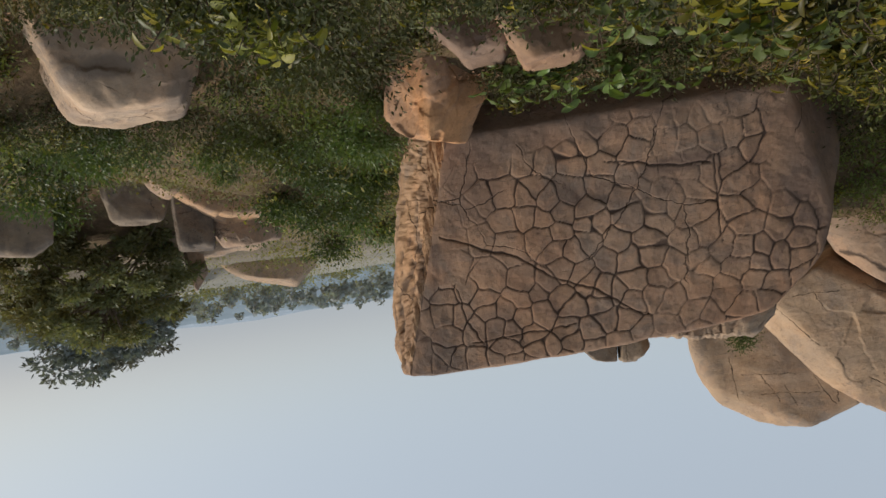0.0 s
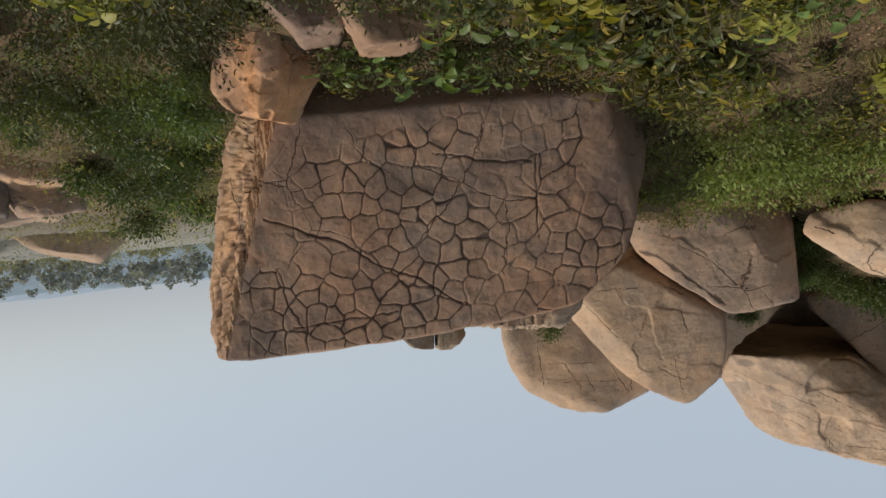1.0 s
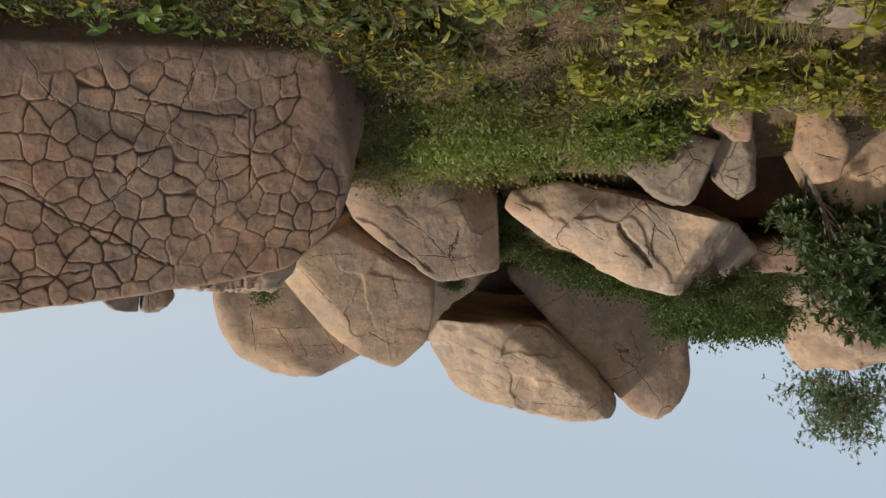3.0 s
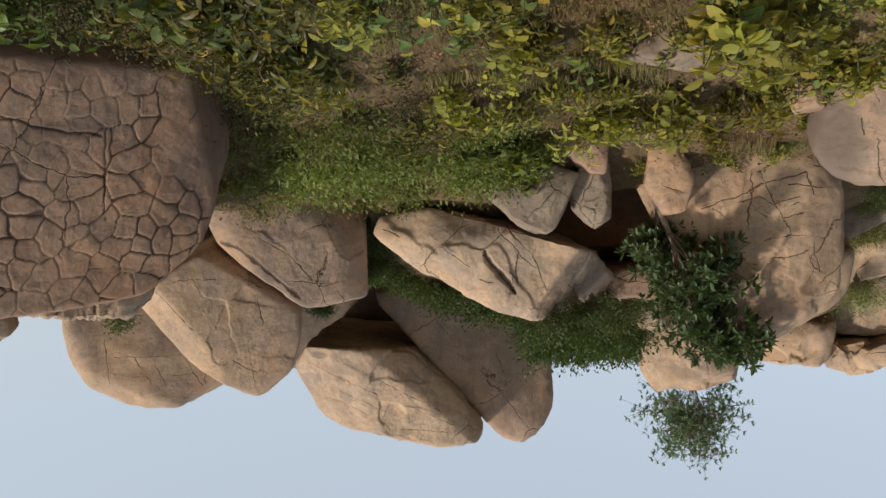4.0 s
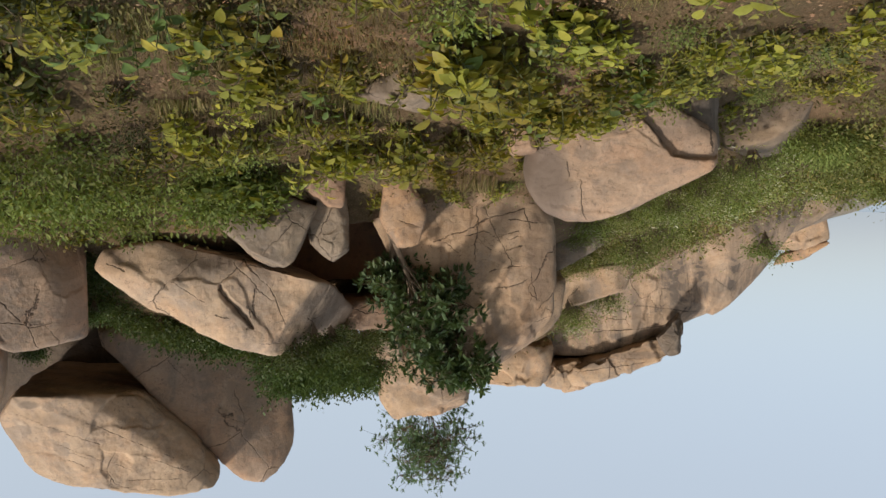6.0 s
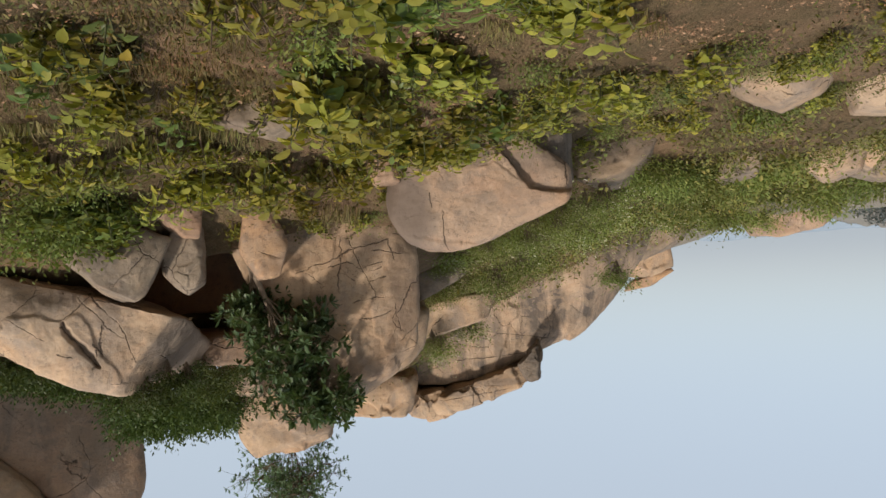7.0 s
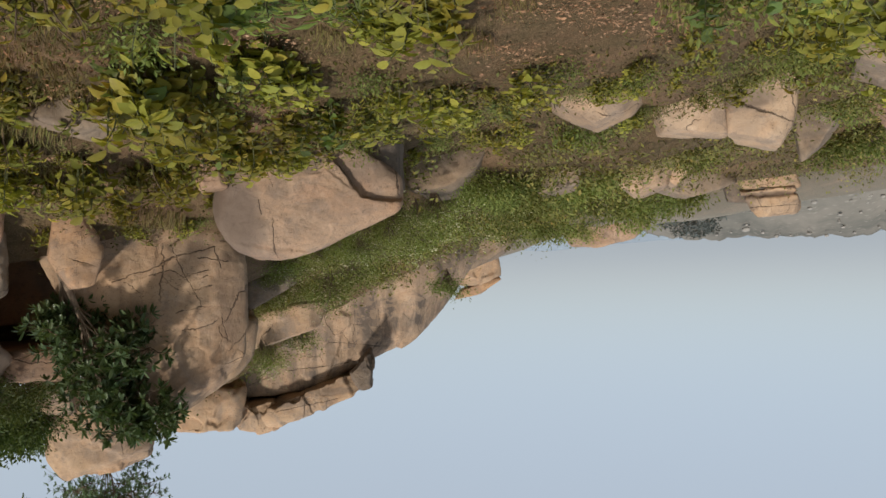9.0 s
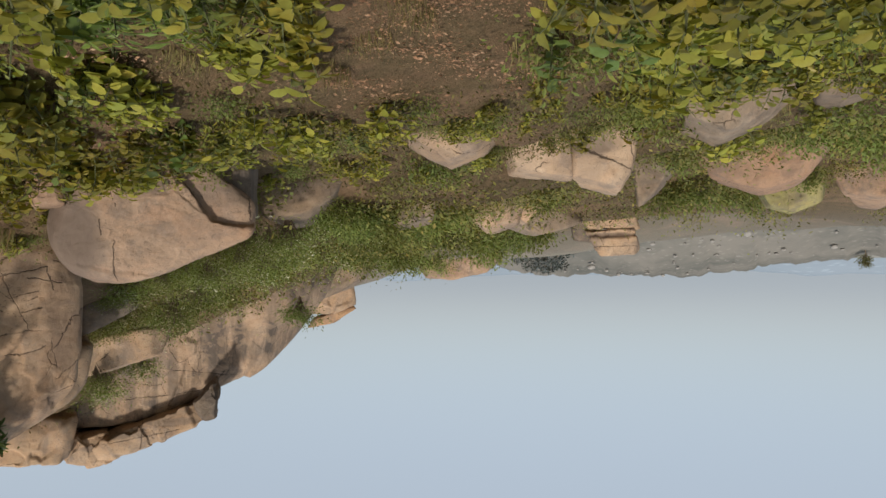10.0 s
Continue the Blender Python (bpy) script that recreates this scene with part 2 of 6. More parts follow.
# brightened leaves, standing in for front light on the slope towards -x
leaf_lush = leaf_material("leaf_lush", [(0.198, 0.222, 0.040), (0.254, 0.267, 0.048), (0.213, 0.239, 0.048), (0.343, 0.323, 0.058), (0.229, 0.239, 0.054)], 0.5, 0.45)
leaf_olive = leaf_material("leaf_olive", [(0.044, 0.06, 0.013), (0.063, 0.076, 0.016), (0.052, 0.068, 0.016), (0.214, 0.198, 0.032), (0.071, 0.079, 0.018), (0.04, 0.052, 0.012)], 0.45, 0.4)
# haze and mist of the distance, put into the leaf colours
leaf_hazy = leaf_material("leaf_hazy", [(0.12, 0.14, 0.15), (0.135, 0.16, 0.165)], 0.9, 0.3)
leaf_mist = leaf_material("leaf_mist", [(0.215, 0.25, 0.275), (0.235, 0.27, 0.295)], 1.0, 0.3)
blade_dry = leaf_material("blade_dry", [(0.19, 0.15, 0.06), (0.14, 0.14, 0.045), (0.25, 0.19, 0.09), (0.12, 0.13, 0.04), (0.17, 0.12, 0.065)], 0.7, 0.2)
blade_turf = leaf_material("blade_turf", [(0.152, 0.127, 0.051), (0.112, 0.121, 0.041), (0.193, 0.142, 0.071), (0.101, 0.116, 0.035), (0.142, 0.101, 0.055)], 0.8, 0.25)
cover_mixed = leaf_material("cover_mixed", [(0.10, 0.112, 0.032), (0.13, 0.112, 0.04), (0.085, 0.105, 0.03), (0.155, 0.145, 0.045), (0.125, 0.095, 0.045), (0.095, 0.12, 0.036)], 0.7, 0.2)
litter_brown = leaf_material("litter_brown", [(0.290, 0.175, 0.105), (0.340, 0.210, 0.130), (0.215, 0.125, 0.075), (0.360, 0.250, 0.165)], 0.85, 0.05)
petal_white = leaf_material("petal_white", [(0.7, 0.7, 0.55), (0.6, 0.62, 0.45)], 0.6, 0.2)


def bark_material(name, colour):
    n = Nodes(name)
    v = n.coords((6, 6, 1.2))
    f = n.noise(v, 6, 5, 0.7)
    n.link(n.ramp(f, [(0.3, tuple(0.5 * c for c in colour)), (0.7, colour)]), n.bsdf.inputs["Base Color"])
    n.bsdf.inputs["Roughness"].default_value = 0.9
    n.link(n.bump(f, 0.7, 0.02), n.bsdf.inputs["Normal"])
    return n.mat


bark = bark_material("bark", (0.23, 0.17, 0.12))
stem_green = bark_material("stem_green", (0.12, 0.13, 0.05))
twig_brown = bark_material("twig_brown", (0.14, 0.095, 0.06))


def soil_material():
    n = Nodes("soil")
    v = n.coords()
    col = n.ramp(n.noise(v, 0.55, 5, 0.65, 0.5), [(0.35, (0.165, 0.102, 0.060)), (0.5, (0.130, 0.092, 0.050)), (0.68, (0.265, 0.160, 0.098))])
    col = n.mix(n.ramp(n.noise(v, 7, 6, 0.7), [(0.4, (0,)), (0.7, (0.6,))]), col, (0.05, 0.045, 0.022))
    col = n.mix(n.ramp(n.noise(v, 60, 4, 0.7), [(0.5, (0,)), (0.7, (0.6,))]), col, (0.24, 0.17, 0.105))
    far = n.add("ShaderNodeVectorMath", operation="LENGTH")          # haze over the far plain, put into a paler ground colour
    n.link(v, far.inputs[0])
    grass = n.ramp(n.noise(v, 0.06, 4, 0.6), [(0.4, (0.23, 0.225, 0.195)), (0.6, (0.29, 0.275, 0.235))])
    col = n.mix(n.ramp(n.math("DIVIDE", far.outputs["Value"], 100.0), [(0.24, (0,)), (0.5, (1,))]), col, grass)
    n.link(col, n.bsdf.inputs["Base Color"])
    n.bsdf.inputs["Roughness"].default_value = 0.95
    n.bsdf.inputs["Specular IOR Level"].default_value = 0.1
    nor = n.bump(n.noise(v, 9, 6, 0.7), 0.8, 0.07)
    n.link(n.bump(n.noise(v, 70, 4, 0.7), 0.8, 0.015, nor), n.bsdf.inputs["Normal"])
    return n.mat


soil = soil_material()


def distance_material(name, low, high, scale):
    """Far hillsides, seen as pale blue-grey land with lighter rocks; the haze is put into the colour."""
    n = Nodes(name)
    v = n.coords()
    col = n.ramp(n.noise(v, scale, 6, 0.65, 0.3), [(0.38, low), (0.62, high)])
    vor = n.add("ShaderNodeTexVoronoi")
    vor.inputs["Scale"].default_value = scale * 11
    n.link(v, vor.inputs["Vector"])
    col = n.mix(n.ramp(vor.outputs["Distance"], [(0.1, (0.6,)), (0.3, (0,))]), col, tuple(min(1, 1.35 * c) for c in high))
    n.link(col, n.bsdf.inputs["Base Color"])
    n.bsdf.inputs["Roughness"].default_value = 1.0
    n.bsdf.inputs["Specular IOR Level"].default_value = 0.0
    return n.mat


# haze of the distance, put into the hill and stone colours
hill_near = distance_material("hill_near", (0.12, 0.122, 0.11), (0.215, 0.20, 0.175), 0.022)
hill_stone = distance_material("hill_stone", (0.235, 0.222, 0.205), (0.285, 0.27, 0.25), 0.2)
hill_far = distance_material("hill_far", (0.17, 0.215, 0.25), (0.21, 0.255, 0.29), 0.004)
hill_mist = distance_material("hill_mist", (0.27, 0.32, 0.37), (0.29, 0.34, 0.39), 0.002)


# ---------------------------------------------------------------- noise and mesh helpers
LATTICE = np.random.RandomState(7).rand(32, 32, 32)


def value_noise(p):
    """Smooth noise in -1..1 at an array of points."""
    i = np.floor(p).astype(int)
    f = p - i
    f = f * f * f * (f * (f * 6 - 15) + 10)
    total = 0.0
    for dx in (0, 1):
        for dy in (0, 1):
            for dz in (0, 1):
                w = (f[:, 0] if dx else 1 - f[:, 0]) * (f[:, 1] if dy else 1 - f[:, 1]) * (f[:, 2] if dz else 1 - f[:, 2])
                total = total + w * LATTICE[(i[:, 0] + dx) % 32, (i[:, 1] + dy) % 32, (i[:, 2] + dz) % 32]
    return total * 2 - 1


def fractal(p, octaves=5, gain=0.5):
    total, amp = 0.0, 1.0
    for k in range(octaves):
        total = total + amp * value_noise(p * (2.03 ** k) + 5.3 * k)
        amp *= gain
    return total


def mesh_from(name, verts, faces, material, smooth=True):
    me = bpy.data.meshes.new(name)
    me.from_pydata(np.asarray(verts).tolist(), [], faces if isinstance(faces, list) else faces.tolist())
    me.materials.append(material)
    if smooth:
        me.polygons.foreach_set("use_smooth", [True] * len(me.polygons))
    me.update()
    return me


SPHERES = {}


def sphere(level):
    if level not in SPHERES:
        bm = bmesh.new()
        bmesh.ops.create_icosphere(bm, subdivisions=level, radius=1)
        v = np.array([x.co[:] for x in bm.verts])
        f = np.array([[x.index for x in y.verts] for y in bm.faces])
        bm.free()
        SPHERES[level] = v / np.linalg.norm(v, axis=1)[:, None], f
    return SPHERES[level]


def block(nx, ny, nz, w, near, deep, h, slope):
    """Directions of a box's shell with an even fine grid on its face and a plain fan behind: directions and triangles."""
    x, y, z = np.linspace(-w, w, nx), np.linspace(-near, deep, ny), np.linspace(-h, h, nz)
    verts, faces, count = [], [], 0
    for grid in ((x, [-near], z), ([-w], y, z), ([w], y, z), (x, y, [-h]), (x, y, [h])):
        p = np.stack(np.meshgrid(*grid, indexing="ij"), -1)
        m, n = [k for k in p.shape[:3] if k > 1]
        p = p.reshape(-1, 3)
        i = np.arange(m * n).reshape(m, n)
        q = np.stack([i[:-1, :-1], i[1:, :-1], i[1:, 1:], i[:-1, 1:]], -1).reshape(-1, 4)
        out = np.cross(p[q[0, 1]] - p[q[0, 0]], p[q[0, 2]] - p[q[0, 0]]) @ (p.mean(0) - np.array([0, (deep - near) / 2, 0]))
        q = q if out > 0 else q[:, ::-1]
        verts.append(p)
        faces.append(np.vstack([q[:, [0, 1, 2]], q[:, [0, 2, 3]]]) + count)
        count += len(p)
    v, f = np.vstack(verts), np.vstack(faces)
    _, first, where = np.unique(np.round(v * 1e5).astype(np.int64), axis=0, return_index=True, return_inverse=True)
    v, f = v[first], where.reshape(-1)[f]
    rim = np.where(v[:, 1] > deep - 1e-6)[0]
    rim = rim[np.argsort(np.arctan2(v[rim, 2], v[rim, 0]))]
    v = np.vstack([v, [0, deep, 0]])
    back = np.stack([rim, np.roll(rim, -1), np.full(len(rim), len(v) - 1)], 1)
    a, c, e = v[back[0]]
    if np.cross(c - a, e - a)[1] < 0:
        back = back[:, ::-1]
    f = np.vstack([f, back])
    v[:, 1] += slope * v[:, 2] * np.clip(-v[:, 1] / near, 0, 1)
    return v / np.linalg.norm(v, axis=1)[:, None], f


# ---------------------------------------------------------------- rocks
ROCK_BASES, FEET = [], []


def normals_of(v, f):
    fn = np.cross(v[f[:, 1]] - v[f[:, 0]], v[f[:, 2]] - v[f[:, 0]])
    n = np.zeros_like(v)
    for k in range(3):
        np.add.at(n, f[:, k], fn)
    return n / (np.linalg.norm(n, axis=1)[:, None] + 1e-12)


def rock(label, place, yaw, cuts, front, back, foot, level, material, flaky=None, sharp=26, faces=(), tilt=0.10, clefts=(), seam_width=0.014, seam_depth=0.022, chips_off=13, grounded=True, shells=0.5, side_material=None, grid=None, rows=None, ledges=(), stains_and_shade=(), gashes=()):
    """A weathered boulder: a block bounded by cleavage planes with worn edges.
    cuts: planes round its face, as angle and distance; faces: more planes of the front, as sideways turn, upward turn and distance;
    flaky: the sideways turn of a face that scales off in layers; clefts: thin cracks, from one point of the face to another; gashes: open ones;
    ledges: parts of the face that have broken off, as lines round them (angle, distance) and the depth that is gone."""
    rng = np.random.RandomState(abs(int(place[0] * 131 + place[1] * 57 + place[2] * 911)) % 99991)
    d, f = sphere(level) if grid is None else block(*grid, max(s for a, s in cuts if abs(math.cos(radians(a))) > 0.7), front, back, max(s for a, s in cuts if abs(math.sin(radians(a))) > 0.96), tilt)
    if grid is None:                                            # finer towards the face
        d = d - np.array([0, 0.45 if level > 6 else 0.25, 0])
        d = d / np.linalg.norm(d, axis=1)[:, None]
    planes = [((math.cos(radians(a)), 0.12 * rng.uniform(-1, 1), math.sin(radians(a))), s) for a, s in cuts]
    planes += [((0.05, -1, tilt), front), ((0, 1, 0), back)]
    size = (max(s for _, s in cuts) + min(s for _, s in cuts)) / 2
    for a, e, s in faces:
        a, e = radians(a), radians(e)
        planes.append(((math.sin(a) * math.cos(e), -math.cos(a) * math.cos(e), math.sin(e)), s))
    order = sorted(cuts)
    corners = []
    for (a, s), (c, t) in zip(order, order[1:] + order[:1]):
        m = np.array([[math.cos(radians(a)), math.sin(radians(a))], [math.cos(radians(c)), math.sin(radians(c))]])
        if abs(np.linalg.det(m)) > 0.05:
            corners.append(np.linalg.solve(m, [s, t]))
    for _ in range(chips_off):                            # knocked-off corners and slanting faces
        n = np.array([rng.uniform(-1.0, 1.0), -rng.uniform(0.5, 1.2), rng.uniform(-0.5, 1.0)])
        n /= np.linalg.norm(n)
        planes.append((tuple(n), (max(n[0] * u + n[2] * z for u, z in corners) - n[1] * front) * rng.uniform(0.76, 0.97)))
    total = np.zeros(len(d))
    for n, s in planes:
        n = np.array(n) / np.linalg.norm(n)
        total += (np.clip(d @ n, 0, None) / s) ** sharp
    r = total ** (-1.0 / sharp) * 2 ** (0.7 / sharp)
    v = d * r[:, None]
    nor = normals_of(v, f)
    flat = nor.copy()
    seed = rng.uniform(0, 25, 3)
    rough_edge = 0.012 if grid or shells < 0.35 else 0.03
    tall = np.array([1, 1, 0.8])
    v = v + nor * (rough_edge * size * fractal(v * tall * (1.5 / size) + seed, 5, 0.52))[:, None]
    if shells:                                            # slabs that have split away, each leaving a plane of its own
        heart = v[rng.choice(len(v), 22, replace=False)]
        bent = v + 0.09 * size * np.stack([fractal(v * (2.6 / size) + seed + 3 * k, 4) for k in range(3)], 1)
        apart = np.sqrt(np.clip(((bent[:, None] - heart[None]) ** 2).sum(2), 0, None))
        weight = np.exp(-(apart - apart.min(1)[:, None]) / (0.009 * size))
        weight /= weight.sum(1)[:, None]
        depth, slant = rng.choice((0.0, 0.0, 0.35, 1.0), len(heart)), rng.uniform(-1, 1, (len(heart), 3))
        drop = (weight * (depth[None] + 0.9 * ((v[:, None] - heart[None]) * slant[None]).sum(2) / size)).sum(1)
        v = v - nor * (shells * 0.06 * size * drop)[:, None]
    crease = 1 - np.clip(3.4 * np.abs(fractal(v * np.array([1, 1, 1.5]) * (1.5 / size) + seed + 6, 5, 0.58)), 0, 1)
    here = np.clip(0.5 + 2.2 * fractal(v * (1.1 / size) + seed + 8, 2), 0, 1)
    v = v - nor * (0.009 * shells * size * here * crease ** 2)[:, None]               # worn creases
    gouge = np.clip(fractal(v * (2.3 / size) + seed + 2, 3) - 0.45, 0, 1)
    v = v - nor * (0.02 * shells * size * gouge)[:, None]
    v = v + nor * (0.0045 * fractal(v * 7 + seed, 4, 0.6))[:, None]
    for lines, depth in ledges:
        p = v[:, [0, 2]] + 0.035 * np.stack([fractal(v * 3.0 + seed + k, 4) for k in (1, 5)], 1)
        inside = np.min([p[:, 0] * math.cos(radians(a)) + p[:, 1] * math.sin(radians(a)) - s for a, s in lines], axis=0)
        v[:, 1] += depth * np.clip(inside / 0.03, 0, 1) * np.clip((-flat[:, 1] + 0.35) * 2.5, 0, 1)
    seam = np.zeros(len(v))
    mask = np.zeros(len(v))
    if flaky is not None:
        side = np.array([math.sin(radians(flaky)), -math.cos(radians(flaky)), 0])
        mask = np.clip((flat @ side - 0.80) * 7, 0, 1) if flaky < 300 else np.ones(len(v))
        layers = fractal(v * np.array([17, 17, 2.6]) + seed, 4, 0.55)
        ledge = np.floor(layers * 5) / 5 + 0.35 * (layers - np.floor(layers * 5) / 5)
        v = v + nor * (mask * 0.036 * ledge)[:, None]
        seam = np.maximum(seam, mask * np.clip((-layers - 0.4) * 2.5, 0, 0.7))
    if rows is not None:
        # uneven courses of four- to six-sided plates
        du, dz = rows
        keep = []
        for k in range(int(2 * 1.7 / dz)):
            for i in range(int(2 * 2.6 / du)):
                if rng.rand() < 0.9:
                    keep.append((-2.6 + du * (i + 0.5 * (k % 2) + rng.uniform(-0.44, 0.44)), -1.7 + dz * (k + rng.uniform(-0.42, 0.42) + 0.5 * math.sin(i * 0.45 + 2))))
        keep = np.array(keep)
        w = v[:, [0, 2]] + 0.028 * np.stack([fractal(v * 3.4 + seed + 3 * k, 4) for k in range(2)], 1)
        near, owner = np.full((len(w), 2), 1e9), np.zeros(len(w), int)
        for start in range(0, len(w), 20000):
            part_w = w[start:start + 20000]
            dist = (np.abs(part_w[:, None] - keep[None]) ** 3).sum(2) ** (2 / 3)
            owner[start:start + 20000] = dist.argmin(1)
            near[start:start + 20000] = np.sqrt(np.clip(np.partition(dist, 1, axis=1)[:, :2], 0, None))
        edge = near[:, 1] - near[:, 0]
        width = seam_width * (1.0 + 0.9 * fractal(v * 1.7 + seed, 4))
        strength = np.clip(0.95 + 0.9 * fractal(v * 0.9 + seed + 4, 3), 0.35, 1)
        strength *= (1 - 0.9 * mask) * np.clip((-flat[:, 1] - 0.74) * 8, 0.03, 1)
        fade = 0.3 * fractal(v * 1.4 + seed + 9, 3)      # worn smooth towards the foot and the far side
        strength *= np.clip((v[:, 0] + 1.75 + fade) * 4, 0, 1) * np.clip((v[:, 2] + 0.92 + fade) * 4, 0, 1)
        # smooth, uncracked stretch beside the scaling face
        strength *= np.clip(1.5 - 2.6 * (v[:, 0] - 1.1 - 0.5 * (v[:, 2] > 0.35) + 0.35 * fractal(v * 1.7 + seed, 3)), 0.04, 1)
        groove = np.clip(1.3 - edge / np.clip(width, 0.0105, 0.05), 0, 1) * strength
        v = v - nor * (seam_depth * groove)[:, None]
        v = v + nor * (0.006 * rng.uniform(-1, 1, len(keep))[owner] * strength)[:, None]
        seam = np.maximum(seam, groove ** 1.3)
    if clefts or stains_and_shade:
        material = granite(material.name + "_split", *GRANITES[material.name], cracks=() if grid else tuple(clefts), stains_and_shade=tuple(stains_and_shade))
    for u0, z0, u1, z1, wid in tuple(gashes) + (tuple(clefts) if grid else ()):
        p = v[:, [0, 2]] + 0.05 * np.stack([fractal(v * 2.6 + seed + k, 4) for k in (1, 5)], 1)
        a, c = np.array([u0, z0]), np.array([u1 - u0, z1 - z0])
        t = np.clip((p - a) @ c / (c @ c), 0, 1)
        away = np.linalg.norm(p - a - t[:, None] * c, axis=1)
        groove = np.clip(1.2 - away / (wid * (1.1 - 0.6 * np.abs(2 * t - 1))), 0, 1) * (flat[:, 1] < 0.1)
        v = v - nor * (min(1.6 * wid, 0.02 + 0.8 * wid) * groove)[:, None]
        # wide gashes take half the dark seam colour, standing in for their shade
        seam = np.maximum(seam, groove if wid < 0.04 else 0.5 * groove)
    me = mesh_from("rock", v, f, material)
    if side_material is not None:                         # the scaling face has a colour of its own
        me.materials.append(side_material)
        me.polygons.foreach_set("material_index", (mask[f].mean(1) > 0.5).astype(np.int32))
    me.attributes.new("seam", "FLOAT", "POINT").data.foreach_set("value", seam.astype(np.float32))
    ob = new("boulder" if size > 0.45 else "stone", me)
    ob.matrix_world = pose(*place, 0, 0, yaw)
    tagged(ob, label, "boulder" if size > 0.45 else "stone", "boulders of the hillside")
    wings = [s for ang, s in cuts if abs(math.cos(radians(ang))) > 0.5]
    reach = max(wings) if wings else size
    c, s = math.cos(radians(yaw)), math.sin(radians(yaw))
    low = lambda u: max([(h - u * math.cos(radians(a))) / math.sin(radians(a)) for a, h in cuts if math.sin(radians(a)) < -0.25] or [foot])
    under = foot - min(low(k * reach / 4) for k in range(-3, 4))
    for u in ((-0.65 * reach, 0.0, 0.65 * reach) if size > 0.6 else (0.0,)):
        w = -0.8 * front
        if grounded:
            FEET.append((place[0] + u * c - w * s, place[1] + u * s + w * c, place[2] + low(u) + under))
    ROCK_BASES.append((place[0], place[1], place[2] + foot, reach, radians(yaw), front, back))
    return ob


# blotches darken its foot, its far side and a corner
rock("huge brown granite boulder with a net of polygonal cracks", (-1.73, 8.25, 1.27), 10, [(-175, 2.4), (-121, 2.18), (-105, 1.88), (-96, 1.76), (-92, 1.74), (-68, 2.05), (-47, 2.15), (-19, 2.2), (-13, 2.23), (9, 2.5), (86, 1.4), (91, 1.25), (93, 1.23), (97, 1.28), (129, 1.74), (158, 2.05)], 0.75, 1.30, -1.28, 8, granite_cracked, shells=0, side_material=granite_ochre, chips_off=0, flaky=55, sharp=60, tilt=0.3, clefts=[(1.56, -0.15, 0.63, 0.37, 0.016), (0.63, 0.37, -0.34, 0.99, 0.013), (1.51, 0.95, 0.34, 0.92, 0.01), (-0.14, -0.5, -1.07, -0.34, 0.012), (-1.11, -0.43, -1.08, 0.35, 0.009), (1.56, 0.33, 1.36, 1.04, 0.009)], grid=(600, 24, 370), rows=(0.225, 0.185), seam_width=0.012, seam_depth=0.014, stains_and_shade=[(1.15, -0.6, 0.38, 0.55, 0.6), (-0.75, -0.40, 0.42, 0.10, 0.85), (-1.95, -0.2, 0.35, 0.9, 0.55), (0.2, -0.98, 1.7, 0.28, 0.55), (1.2, 0.9, 0.3, 0.3, 0.5), (-0.3, -0.25, 1.2, 0.14, 0.35)], faces=[(55, -8, 1.79), (-50, 0, 2.07), (0, -42, 1.45)])
rock("small dark grey stone perched beside its twin", (-2.50, 13.82, 3.13), 10, [(-96, 0.58), (-47, 0.51), (37, 0.21), (77, 0.23), (172, 0.3)], 0.30, 0.30, -0.30, 5, granite_grey, grounded=0)
rock("small dark grey stone with a split edge", (-3.07, 13.71, 3.18), 12, [(-171, 0.26), (-96, 0.57), (-6, 0.23), (81, 0.29), (129, 0.22)], 0.30, 0.30, -0.29, 5, granite_grey, grounded=0)
rock("low flaky granite ledge on the boulder top", (-2.73, 8.57, 2.52), 17, [(-93, 0.22), (-67, 0.39), (76, 0.14), (88, 0.12), (138, 0.45)], 0.30, 0.50, -0.14, 5, granite_tan, grounded=0, flaky=360)
# long unseen back, added to help shade the hollow
rock("round tan granite boulder with fine cracks", (-4.80, 12.06, 3.68), 21, [(-112, 0.92), (-90, 0.99), (-30, 1.31), (6, 1.1), (27, 0.99), (61, 0.83), (91, 0.64), (111, 0.82), (171, 1.09)], 1.00, 3.50, -0.69, 5, granite_tan, grounded=0, chips_off=3, clefts=[(0.63, -0.35, 0.6, 0.26, 0.016), (0.24, -0.07, 0.06, 0.34, 0.018), (-0.03, 0.12, -0.15, 0.41, 0.016), (-0.43, 0.01, -0.63, 0.44, 0.02), (-0.69, 0.13, -0.67, 0.41, 0.018), (0.5, -0.1, -0.2, -0.05, 0.012), (0.3, 0.2, -0.5, 0.25, 0.012)], stains_and_shade=[(-0.1, -0.1, 0.35, 0.3, 0.45)], shells=0.36)
# shaded end painted as a blotch; long unseen back shades the hollow
rock("large tan granite boulder leaning on a split block", (-4.93, 9.91, 3.07), 26, [(-177, 1.03), (-130, 0.81), (-64, 0.98), (-54, 0.96), (36, 0.63), (56, 0.63), (72, 0.78), (129, 1.07), (161, 1.06)], 0.70, 6.50, -0.98, 7, granite_tan, grounded=0, chips_off=7, clefts=[(0.55, -0.63, 0.04, -0.62, 0.02), (0.33, -0.64, 0.26, -0.47, 0.022), (-0.22, -0.64, -0.51, -0.47, 0.016), (0.77, -0.51, 0.37, 0.0, 0.014), (-0.1, 0.45, -0.4, 0.62, 0.012), (-0.3, 0.3, -0.35, 0.75, 0.011)], stains_and_shade=[(-0.85, -0.1, 0.25, 0.4, 0.5), (-0.1, 0.1, 0.4, 0.2, 0.3)], faces=[(38, 26, 0.68)], sharp=40, shells=0.28)
